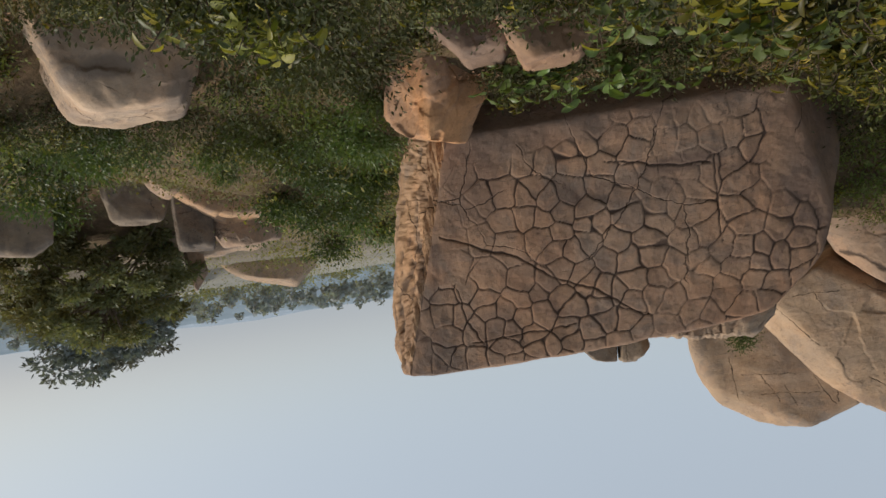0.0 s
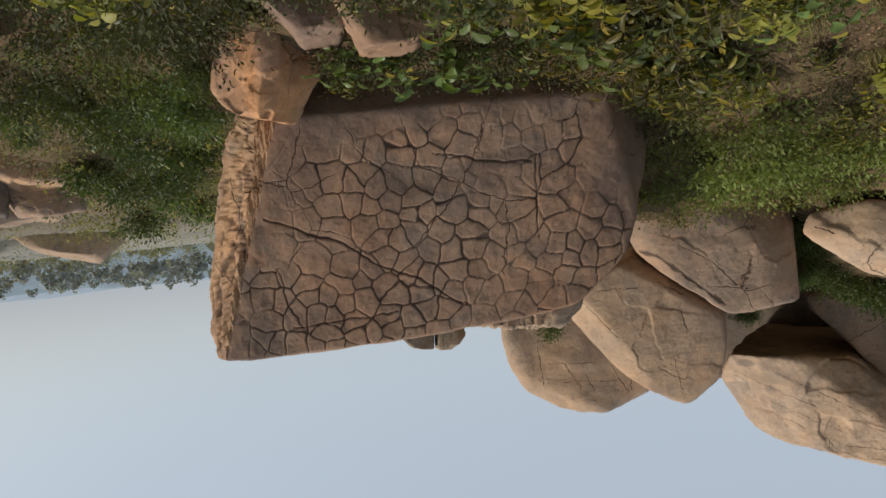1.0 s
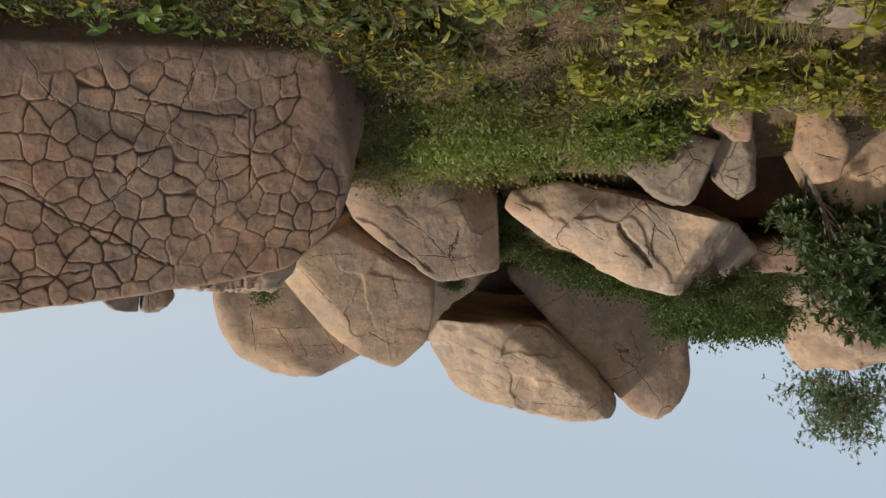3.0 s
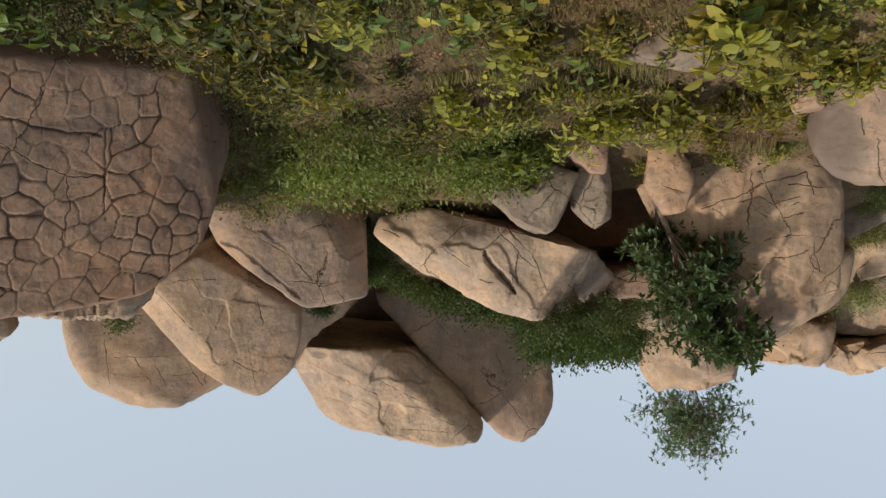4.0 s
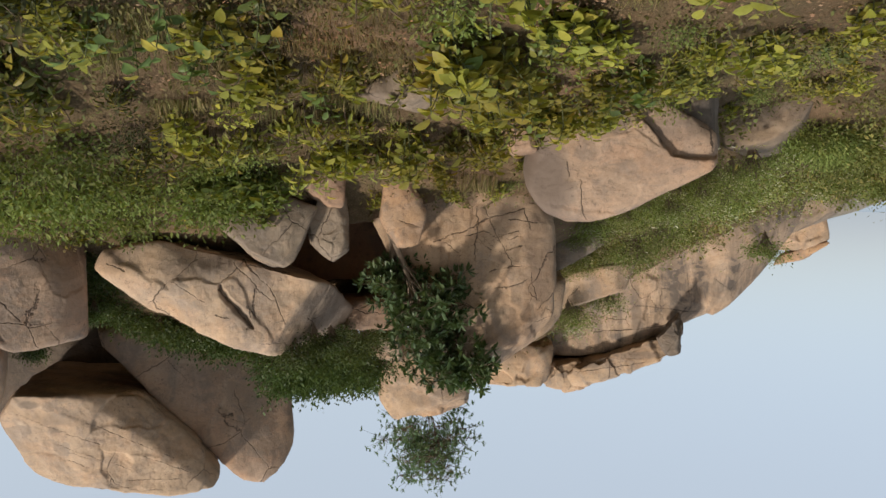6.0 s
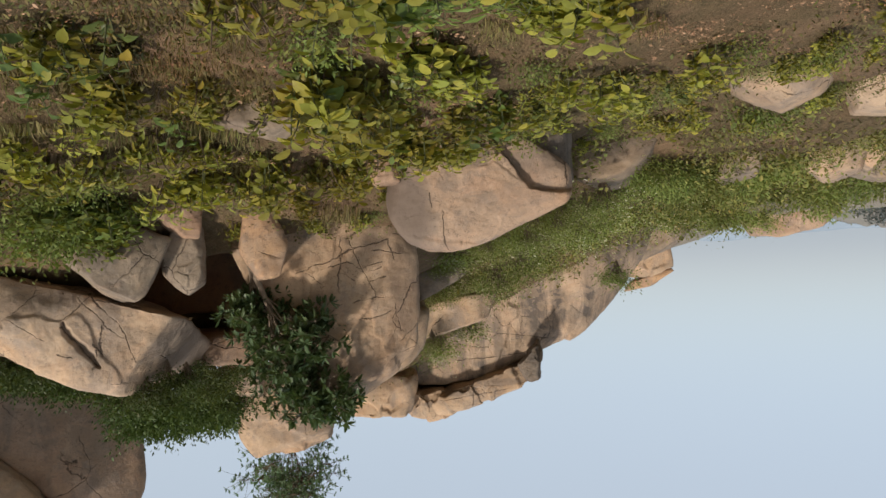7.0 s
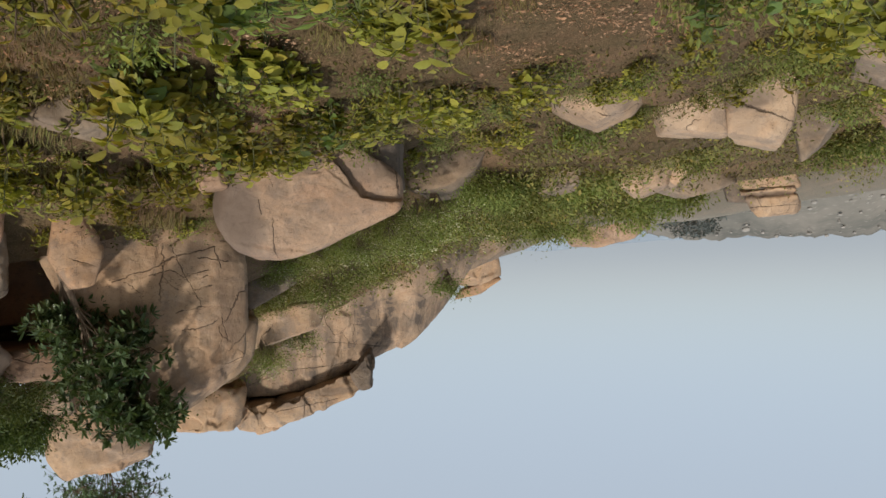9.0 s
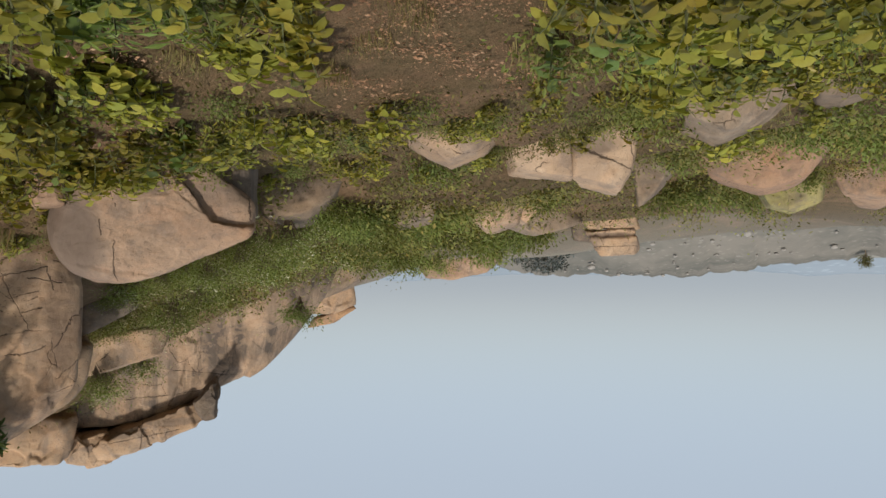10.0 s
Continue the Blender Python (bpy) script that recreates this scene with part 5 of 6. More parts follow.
def make_shrub(name, seed, radius, height, count, leaf, size, material, wood, flowers=0):
    """A dense shrub: forked twigs in an uneven dome, leaves in sprays round their tips."""
    rng = random.Random(seed)
    leaves, sticks, petals = Cloud(), Cloud(), Cloud()
    sprays = []
    for _ in range(max(10, count // 42)):
        a, e = rng.uniform(0, 2 * math.pi), math.asin(rng.random() ** 0.7)
        k = rng.uniform(0.35, 1.05) * (0.8 + 0.25 * math.sin(3 * a + seed))
        tip = Vector((math.cos(a) * math.cos(e) * radius * k, math.sin(a) * math.cos(e) * radius * k, 0.1 * height + math.sin(e) * height * k * 0.9))
        sprays.append(tip)
        mid = tip * 0.5 + Vector((rng.uniform(-0.1, 0.1) * radius, rng.uniform(-0.1, 0.1) * radius, 0.1 * height))
        sticks.tube([(0, 0, -0.25), mid, tip], [0.012 * radius + 0.003, 0.007 * radius + 0.002, 0.002], 4)
    for i in range(count):
        tip = sprays[i % len(sprays)]
        s = 0.19 * radius + 0.03
        off = Vector((rng.gauss(0, s), rng.gauss(0, s), rng.gauss(0, s * 0.7)))
        way = (off + tip * 0.25 + Vector((rng.uniform(-1, 1), rng.uniform(-1, 1), rng.uniform(-0.4, 0.9))) * 0.3)
        leaves.leaf(leaf, tip + off, way, size * rng.uniform(0.6, 1.25), rng.uniform(-1.2, 1.2))
    for i in range(flowers):
        tip = rng.choice(sprays)
        s = 0.17 * radius + 0.03
        at = tip + Vector((rng.gauss(0, s), rng.gauss(0, s), abs(rng.gauss(0, s)) + 0.03))
        for k in range(4):
            petals.leaf("small", at, (math.cos(k * 1.57), math.sin(k * 1.57), 0.4), 0.032)
    root = new(name)
    part("branchwork", sticks.mesh("branchwork", wood), root)
    part("foliage", leaves.mesh("foliage", material), root)
    if petals.n:
        part("blossom", petals.mesh("blossom", petal_white), root, "tiny white flowers")
    return root


def make_grass(name, seed, count, height, spread, material):
    rng = random.Random(seed)
    blades = Cloud()
    for _ in range(count):
        a, b = rng.uniform(0, 2 * math.pi), rng.uniform(0, 2 * math.pi)
        r = spread * math.sqrt(rng.random())
        h = height * rng.uniform(0.4, 1.0)
        w = rng.uniform(0.002, 0.005)
        lean = Vector((math.cos(b), math.sin(b), 0)) * h * rng.uniform(0.15, 0.8)
        side = Vector((-math.sin(b), math.cos(b), 0)) * w
        p = Vector((math.cos(a) * r, math.sin(a) * r, -0.06))
        m = p + lean * 0.35 + Vector((0, 0, h * 0.65))
        t = p + lean + Vector((0, 0, h))
        blades.add(np.array([tuple(q) for q in (p - side, p + side, m + side * 0.8, m - side * 0.8, t)]), [(0, 1, 2, 3), (3, 2, 4)])
    return new(name, blades.mesh(name, material))


def make_litter(seed, count, spread):
    rng = random.Random(seed)
    c = Cloud()
    for _ in range(count):
        a, r = rng.uniform(0, 2 * math.pi), spread * math.sqrt(rng.random())
        way = (rng.uniform(-1, 1), rng.uniform(-1, 1), rng.uniform(-0.2, 0.3))
        c.leaf(rng.choice(("long", "small")), (math.cos(a) * r, math.sin(a) * r, rng.uniform(0.0, 0.03)), way, rng.uniform(0.012, 0.038), rng.uniform(-1, 1))
    return new("leaf_litter", c.mesh("leaf_litter", litter_brown))


def blocked(x, y, margin=0.0):
    for bx, by, bz, reach, yaw, front, back in ROCK_BASES:
        dx, dy = x - bx, y - by
        if dx * dx + dy * dy > (reach + back + 1) ** 2:
            continue
        u = dx * math.cos(yaw) + dy * math.sin(yaw)
        w = -dx * math.sin(yaw) + dy * math.cos(yaw)
        if abs(u) < reach * 0.9 + margin and -front - margin < w < back:
            return True
    return False


def clear_of_rocks(x, y):
    """Which of many places lie outside the boulders."""
    free = np.ones(len(x), bool)
    for bx, by, bz, reach, yaw, front, back in ROCK_BASES:
        u = (x - bx) * math.cos(yaw) + (y - by) * math.sin(yaw)
        w = -(x - bx) * math.sin(yaw) + (y - by) * math.cos(yaw)
        free &= ~((np.abs(u) < reach * 1.0) & (w > -front * 1.05) & (w < back))
    return free


def put(proto, x, y, rng, scale=1.0, sink=0.0):
    z = float(ground_height(np.array([x]), np.array([y]))[0])
    m = pose(x, y, z - sink, rng.uniform(-8, 8), rng.uniform(-8, 8), rng.uniform(0, 360))
    ob = copy_thing(proto, m)
    s = scale * rng.uniform(0.7, 1.3)
    ob.scale = (s, s, s * rng.uniform(0.85, 1.15))
    return ob


rnd = random.Random(5)


def spread_out(points, proto, label, category, group, scale_sink):
    """The prototype goes to the first place, copies to the rest."""
    for i, (x, y, s) in enumerate(points):
        if i == 0:
            z = float(ground_height(np.array([x]), np.array([y]))[0])
            proto.matrix_basis = pose(x, y, z - scale_sink, 0, 0, rnd.uniform(0, 360))
            tagged(proto, label, category, group)
        else:
            put(proto, x, y, rnd, s, scale_sink)


KINDS = {
    "broad": [make_plant("broadleaf_plant", 10 + k, 9, 0.42, 0.30, "broad", 0.112, 7, leaf_broad, stem_green, 0.5, 0.025) for k in range(3)],
    "olive": [make_plant("olive_plant", 15 + k, 11, 0.40, 0.30, "curl", 0.115, 7, leaf_olive, twig_brown, 0.6, 0.03) for k in range(3)],
    "lush": [make_plant("lush_plant", 25 + k, 10, 0.42, 0.30, "broad", 0.122, 7, leaf_lush, stem_green, 0.5, 0.02) for k in range(3)],
    "yellow": [make_plant("yellowing_plant", 20 + k, 11, 0.38, 0.30, "curl", 0.11, 7, leaf_yellow, twig_brown, 0.6, 0.035) for k in range(3)],
    "fern": [make_plant("fern_plant", 30 + k, 12, 0.40, 0.38, "long", 0.16, 9, leaf_fern, stem_green, 0.5, 0.0) for k in range(2)],
    "low": [make_shrub("low_shrub", 40 + k, 0.38, 0.30, 600, "small", 0.044, leaf_fine, twig_brown) for k in range(3)],
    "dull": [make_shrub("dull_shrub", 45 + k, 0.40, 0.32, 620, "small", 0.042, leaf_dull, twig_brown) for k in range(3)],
    "grass": [make_grass("grass_tuft", 50 + k, 260, 0.26, 0.30, blade_dry) for k in range(3)],
    "turf": [make_grass("turf", 55 + k, 520, 0.13, 0.42, blade_turf) for k in range(2)],
    "litter": [make_litter(60 + k, 340, 0.5) for k in range(2)],
}
TEXT = {
    "broad": ("leafy green weed with broad oval leaves", "plant"),
    "olive": ("dark olive weed with a few yellowed leaves", "plant"),
    "lush": ("green weed with broad leaves, brightened for the sunny side", "plant"),
    "yellow": ("weed with curled yellow green leaves", "plant"),
    "fern": ("feathery green weed with long narrow leaflets", "plant"),
    "low": ("dense low green shrub with tiny leaves", "shrub"),
    "dull": ("low green shrub with dry twigs, leaves darkened for the dim side", "shrub"),
    "grass": ("tuft of thin dry grass", "grass"),
    "turf": ("short mat of brown and green grass", "grass"),
    "litter": ("patch of dry brown fallen leaves", "leaf litter"),
}
places = {k: [[] for _ in v] for k, v in KINDS.items()}


def sow(kind, x, y, s):
    rnd.choice(places[kind]).append((x, y, s))


scrub = []
r = 3.7
while r < 27:
    step = 0.27 + 0.024 * r
    n = int(radians(168) * r / step)
    for k in range(n):
        az = radians(-36 + 168 * (k + rnd.uniform(-0.5, 0.5)) / n)
        q = r + rnd.uniform(-0.5, 0.5) * step
        x, y = -math.sin(az) * q, math.cos(az) * q
        deg = math.degrees(az)
        if blocked(x, y, 0.12):
            continue
        bare = (83 < deg < 101 and 4.6 < q < 6.2) or (82 < deg < 102 and q < 5.0) or (40 < deg < 66 and q < 7.4 and rnd.random() < (0.8 if q < 6.2 and deg < 60 else 0.4))
        if bare:
            sow("turf" if deg < 70 and rnd.random() < 0.75 else "litter", x, y, 1.0)
            if rnd.random() < 0.2:
                sow("grass", x, y, 0.6)
            continue
        u = rnd.random()
        if u < 0.2 and q < 8:
            sow("litter", x, y, 1.0)
        if q < 5.0:
            if deg < 66:
                if u > 0.82:
                    continue
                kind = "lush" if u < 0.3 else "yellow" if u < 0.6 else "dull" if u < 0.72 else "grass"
            else:
                kind = "fern" if deg < 86 and u < 0.6 else "low" if u > 0.85 else "broad" if u < 0.55 else "yellow" if u < 0.75 else "grass"
        elif q < 7.6:
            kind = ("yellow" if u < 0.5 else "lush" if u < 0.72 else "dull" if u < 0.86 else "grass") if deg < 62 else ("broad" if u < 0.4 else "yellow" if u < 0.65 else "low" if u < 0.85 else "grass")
        elif q < 10:
            kind = ("low" if u < 0.45 else "lush" if u < 0.7 else "yellow" if u < 0.88 else "grass") if deg > 58 else "low" if u < 0.74 else "yellow" if u < 0.86 else "broad" if u < 0.91 else "grass"
        else:
            if 99 < deg < 109 and 15 < q < 29 and rnd.random() < 0.85:
                continue                                  # open view to the layered outcrop
            near_rock = blocked(x * (1 + 1.2 / q), y * (1 + 1.2 / q)) or blocked(x * (1 + 2.4 / q), y * (1 + 2.4 / q))
            if -27 < deg < -6 and 10.5 < q < 27 and rnd.random() < 0.75:
                continue                                  # open ground before the far boulders
            if rnd.random() < (0.45 if near_rock else 0.8):
                scrub.append((x + rnd.gauss(0, 0.3), y + rnd.gauss(0, 0.3), (1.0 + 0.045 * (q - 6)) * (rnd.choice((0.4, 0.6)) if near_rock else rnd.choice((0.5, 0.7, 0.9, 1.1, 1.3, 1.6)))))
            continue
        # towards +y the darkened leaves take over, for its dimmer light
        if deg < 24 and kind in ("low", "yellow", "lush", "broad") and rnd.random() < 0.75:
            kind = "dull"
        # towards -x the front light is put into brighter leaves
        if deg > 60 and kind in ("broad", "yellow") and rnd.random() < (0.8 if deg < 76 else 0.45):
            kind = "lush"
        # darker olive leaves on this side too, in place of dimmer light
        if deg < 54 and kind in ("lush", "yellow", "broad") and rnd.random() < (0.7 if deg < 46 else 0.55):
            kind = "olive"
        if 50 < deg < 57 and 6.8 < q < 9.5:
            continue
        if 54 < deg < 68 and 6.8 < q < 9.6 and rnd.random() < 0.45:
            continue                                      # bare rock at the foot of the broad boulder
        low = 0.45 if (93 < deg < 106 and 6.0 < q < 10.8) or (54 < deg < 68 and 6.8 < q < 9.6) else 0.5 if 78 < deg < 91 and 6.3 < q < 10.6 else 0.7 if 74 < deg < 92 and 5.4 < q < 8 else 1.0
        for ahead, part_of in ((3.4, 0.85), (2.4, 0.75), (1.5, 0.66), (0.8, 0.58)):
            if blocked(x * (1 + ahead / q), y * (1 + ahead / q)):
                low = min(low, part_of)
        sow(kind, x, y, low * (1.0 + 0.03 * (q - 4)) * (1.15 if kind == "low" else 1.0))
    r += step * 0.85
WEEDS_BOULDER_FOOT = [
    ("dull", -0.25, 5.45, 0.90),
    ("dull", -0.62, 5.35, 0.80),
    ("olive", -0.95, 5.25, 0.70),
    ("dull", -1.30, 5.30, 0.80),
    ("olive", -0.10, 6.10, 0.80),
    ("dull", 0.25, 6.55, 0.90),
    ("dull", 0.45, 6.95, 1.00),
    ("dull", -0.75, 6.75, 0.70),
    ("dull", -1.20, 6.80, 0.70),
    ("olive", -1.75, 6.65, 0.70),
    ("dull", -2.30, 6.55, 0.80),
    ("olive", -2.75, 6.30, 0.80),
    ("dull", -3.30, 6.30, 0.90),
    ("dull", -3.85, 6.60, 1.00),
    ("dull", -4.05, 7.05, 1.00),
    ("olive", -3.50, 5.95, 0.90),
    ("low", -4.63, 6.90, 1.15),
    ("low", -4.56, 7.42, 1.15),
    ("low", -4.42, 7.97, 1.15),
    ("low", -4.71, 8.04, 1.15),
    ("low", -5.01, 7.86, 1.15),
]
WEEDS_GREEN_BANK = [
    ("low", -5.98, 6.10, 1.15),
    ("low", -6.17, 6.05, 1.15),
    ("low", -6.01, 5.79, 1.15),
    ("broad", -5.70, 5.81, 0.95),
    ("broad", -5.88, 5.69, 0.95),
    ("broad", -6.22, 5.64, 0.95),
    ("broad", -6.22, 5.32, 0.95),
    ("broad", -6.16, 5.85, 0.95),
    ("low", -6.10, 6.06, 1.15),
    ("broad", -6.58, 5.85, 0.95),
    ("low", -5.05, 6.86, 1.15),
    ("low", -5.20, 6.50, 1.15),
    ("low", -5.65, 6.52, 1.15),
    ("low", -5.50, 5.99, 1.15),
    ("low", -5.42, 7.09, 1.15),
    ("low", -5.04, 7.36, 1.15),
    ("low", -5.81, 6.92, 1.15),
    ("low", -5.89, 6.18, 1.15),
    ("broad", -5.72, 5.49, 0.95),
    ("broad", -6.06, 5.43, 0.95),
    ("broad", -5.82, 5.68, 0.95),
    ("broad", -6.32, 5.45, 0.95),
    ("low", -6.20, 5.73, 1.15),
    ("yellow", -5.10, 5.22, 0.95),
    ("yellow", -5.27, 4.76, 0.95),
]
WEEDS_GAP = [
    ("grass", -5.43, 3.65, 0.95),
    ("grass", -5.60, 3.42, 0.95),
    ("yellow", -5.60, 3.22, 0.95),
    ("grass", -5.91, 3.30, 0.95),
    ("yellow", -5.78, 4.23, 0.95),
    ("yellow", -6.08, 4.17, 0.95),
    ("lush", -6.25, 4.48, 0.95),
    ("yellow", -6.29, 4.75, 0.95),
    ("litter", -5.78, 4.06, 0.95),
    ("litter", -6.31, 4.23, 0.95),
    ("grass", -6.45, 4.39, 0.95),
    ("lush", -7.13, -2.77, 0.95),
    ("lush", -6.99, -3.07, 0.95),
    ("lush", -7.94, -2.96, 0.95),
    ("lush", -7.44, -3.10, 0.95),
    ("lush", -6.86, -3.31, 0.95),
    ("low", -11.18, -4.51, 1.15),
    ("low", -10.97, -4.99, 1.15),
    ("low", -10.75, -5.44, 1.15),
    ("yellow", -6.60, 4.31, 0.95),
    ("lush", -6.59, 3.94, 0.95),
    ("yellow", -6.97, 3.69, 0.95),
    ("lush", -7.22, 3.46, 0.95),
    ("yellow", -6.85, 3.04, 0.95),
    ("yellow", -7.15, 4.43, 0.95),
    ("yellow", -7.59, 5.08, 0.60),
    ("yellow", -8.36, 3.94, 0.60),
    ("yellow", -8.50, 4.56, 0.60),
]
WEEDS_STONES = [
    ("yellow", -7.53, 4.20, 0.60),
    ("grass", -7.09, 4.52, 0.95),
    ("grass", -7.94, 4.10, 0.95),
    ("yellow", -5.42, 4.43, 0.95),
]
for kind, x, y, s in WEEDS_BOULDER_FOOT + WEEDS_GREEN_BANK + WEEDS_GAP + WEEDS_STONES:
    sow(kind, x, y, s)
for kind, lists in places.items():
    for proto, points in zip(KINDS[kind], lists):
        spread_out(points, proto, *TEXT[kind], "weeds of the slope", 0.02)



def undergrowth(count, seed):
    """Small leaves and stalks that cover the soil between the plants."""
    rng = np.random.RandomState(seed)
    az = np.radians(rng.uniform(-40, 136, count))
    q = 2.4 + 21.5 * rng.rand(count) ** 1.5
    x, y = -np.sin(az) * q, np.cos(az) * q
    patch = fractal(np.stack([x, y, 0 * x], 1) * 0.7, 3)
    keep = ~((np.degrees(az) > 84) & (np.degrees(az) < 102) & (q < 6.0)) & (patch > -0.9) & clear_of_rocks(x, y)
    x, y, q = x[keep], y[keep], q[keep]
    n = len(x)
    z = ground_height(x, y) + rng.rand(n) ** 1.5 * (0.10 + 0.012 * q)
    size = (0.022 + 0.0028 * q) * rng.uniform(0.6, 1.3, n)
    b, tip = rng.uniform(0, 2 * np.pi, n), rng.uniform(-0.3, 1.1, n)
    way = np.stack([np.cos(b) * np.cos(tip), np.sin(b) * np.cos(tip), np.sin(tip)], 1) * size[:, None]
    side = np.stack([-np.sin(b), np.cos(b), rng.uniform(-0.5, 0.5, n)], 1) * (size * 0.24)[:, None]
    p = np.stack([x, y, z], 1)
    v = np.stack([p, p + way * 0.5 + side, p + way, p + way * 0.5 - side], 1).reshape(-1, 3)
    f = np.arange(4 * n).reshape(-1, 4)
    tagged(new("undergrowth", mesh_from("undergrowth", v, f, cover_mixed, False)), "tangled olive and brown undergrowth over the soil", "undergrowth", kind="stuff")


undergrowth(170000, 4)


def hillside_scrub(spots, seed):
    """Low bushes that run together further up and down the slope."""
    rng = np.random.RandomState(seed)
    per = 150
    s = np.array(spots)
    s = s[clear_of_rocks(s[:, 0], s[:, 1])]
    base = ground_height(s[:, 0], s[:, 1])
    n = len(s) * per
    size = np.repeat(s[:, 2] * rng.uniform(0.55, 1.25, len(s)), per)
    a, e = rng.uniform(0, 2 * np.pi, n), np.arcsin(rng.rand(n) ** 0.8)
    k = rng.uniform(0.1, 1.0, n) ** 0.5 * (0.85 + 0.25 * np.sin(3 * a + np.repeat(rng.uniform(0, 6, len(s)), per)))
    lump = np.round(a * 2.2) + 7 * np.round(e * 2.5)
    k = k * (0.8 + 0.3 * np.sin(lump * 12.9 + np.repeat(np.arange(len(s)), per)))
    p = np.stack([np.repeat(s[:, 0], per) + np.cos(a) * np.cos(e) * 0.5 * k * size, np.repeat(s[:, 1], per) + np.sin(a) * np.cos(e) * 0.5 * k * size,
                  np.repeat(base, per) + 0.40 * np.sin(e) * k * size + 0.02], 1)
    b, tip = rng.uniform(0, 2 * np.pi, n), rng.uniform(-0.6, 1.1, n)
    length = 0.043 * size ** 0.8 * rng.uniform(0.6, 1.3, n)
    way = np.stack([np.cos(b) * np.cos(tip), np.sin(b) * np.cos(tip), np.sin(tip)], 1) * length[:, None]
    side = np.stack([-np.sin(b), np.cos(b), rng.uniform(-0.6, 0.6, n)], 1) * (length * 0.27)[:, None]
    free = clear_of_rocks(p[:, 0], p[:, 1])
    p, way, side = p[free], way[free], side[free]
    n = len(p)
    v = np.stack([p, p + way * 0.5 + side, p + way, p + way * 0.5 - side], 1).reshape(-1, 3)
    tagged(new("scrub", mesh_from("scrub", v, np.arange(4 * n).reshape(-1, 4), leaf_scrub, False)), "low green scrub covering the further slope", "scrub", kind="stuff")
    # small white flowers on the bushes above the rounded boulder
    turn, far = np.degrees(np.arctan2(-p[:, 0], p[:, 1])), np.hypot(p[:, 0], p[:, 1])
    chosen = np.where((turn > 62) & (turn < 86) & (far > 9.2) & (far < 15) & (rng.rand(n) < 0.03))[0]
    m = len(chosen)
    c = p[chosen] + np.array([0, 0, 0.09])
    b = rng.uniform(0, 2 * np.pi, m)
    r1 = np.stack([np.cos(b), np.sin(b), 0 * b + 0.3], 1) * 0.032
    r2 = np.stack([-np.sin(b), np.cos(b), 0 * b - 0.2], 1) * 0.032
    v = np.stack([c - r1, c - r2, c + r1, c + r2], 1).reshape(-1, 3)
    tagged(new("blossom", mesh_from("blossom", v, np.arange(4 * m).reshape(-1, 4), petal_white, False)), "scattered tiny white flowers on the scrub", "flowers", kind="stuff")


for _ in range(420):                                      # the slope goes on below, with larger bushes
    az, q = radians(rnd.uniform(-40, 25)), rnd.uniform(26, 75)
    scrub.append((-math.sin(az) * q, math.cos(az) * q, rnd.uniform(2.2, 4.5)))
hillside_scrub(scrub, 6)


def far_woods(seed):
    """Treetops before the ridge, the mist put into their colour, too far to tell their leaves apart."""
    rng = np.random.RandomState(seed)
    v, f = [], []
    for k in range(430):
        turn = rng.uniform(-45, 22)
        az, dist = radians(turn), rng.uniform(260, 420)
        wide, tall = rng.uniform(2.5, 6.0), rng.uniform(0.6, 0.95)
        crest = np.interp(turn, [-45, -28, -16, -10, -4, 22], [-0.6, -0.2, 0.5, 0.9, 1.0, 0.6])
        top = 1.6 + dist * math.tan(radians(crest - (rng.uniform(0, 1.1) if k % 4 == 0 else rng.uniform(0.6, 3.4))))
        core = np.array([-math.sin(az) * dist, math.cos(az) * dist, top - wide * tall])
        n = 80
        way = rng.normal(size=(n, 3))
        way /= np.linalg.norm(way, axis=1)[:, None]
        c = core + way * np.array([wide, wide, wide * tall]) * rng.uniform(0.5, 1.0, (n, 1)) * (0.85 + 0.25 * np.sin(5 * way[:, :1] + 3 * way[:, 2:]))
        s = rng.uniform(0.5, 1.1, (n, 1)) * wide * 0.27
        e1, e2 = np.cross(way, rng.normal(size=(n, 3))), rng.normal(size=(n, 3))
        e1, e2 = e1 / np.linalg.norm(e1, axis=1)[:, None] * s, e2 / np.linalg.norm(e2, axis=1)[:, None] * s
        f.append(np.arange(4 * n).reshape(-1, 4) + 4 * n * len(v))
        v.append(np.stack([c - e1, c - e2, c + e1, c + e2], 1).reshape(-1, 3))
    tagged(new("woods", mesh_from("woods", np.vstack(v), np.vstack(f), leaf_mist, False)), "far treetops before the ridge, mist put into their blue grey", "woods", kind="stuff")


far_woods(9)

# shrubs in their own places
SHRUB_KINDS = {
    "bush": [make_shrub("green_shrub", 70 + k, 0.55, 0.60, 1400, "small", 0.072, leaf_bush, twig_brown) for k in range(3)],
    "fine": [make_shrub("pale_shrub", 76 + k, 0.55, 0.60, 1400, "small", 0.07, leaf_fine, twig_brown) for k in range(2)],
    "flower": [make_shrub("flowering_shrub", 80 + k, 0.55, 0.50, 1900, "small", 0.042, leaf_fine, twig_brown, 70) for k in range(2)],
}
SHRUB_TEXT = {
    "fine": "rounded pale green shrub in the sun",
    "bush": "rounded green shrub with small leaves",
    "flower": "green shrub dotted with tiny white flowers",
}
used = set()
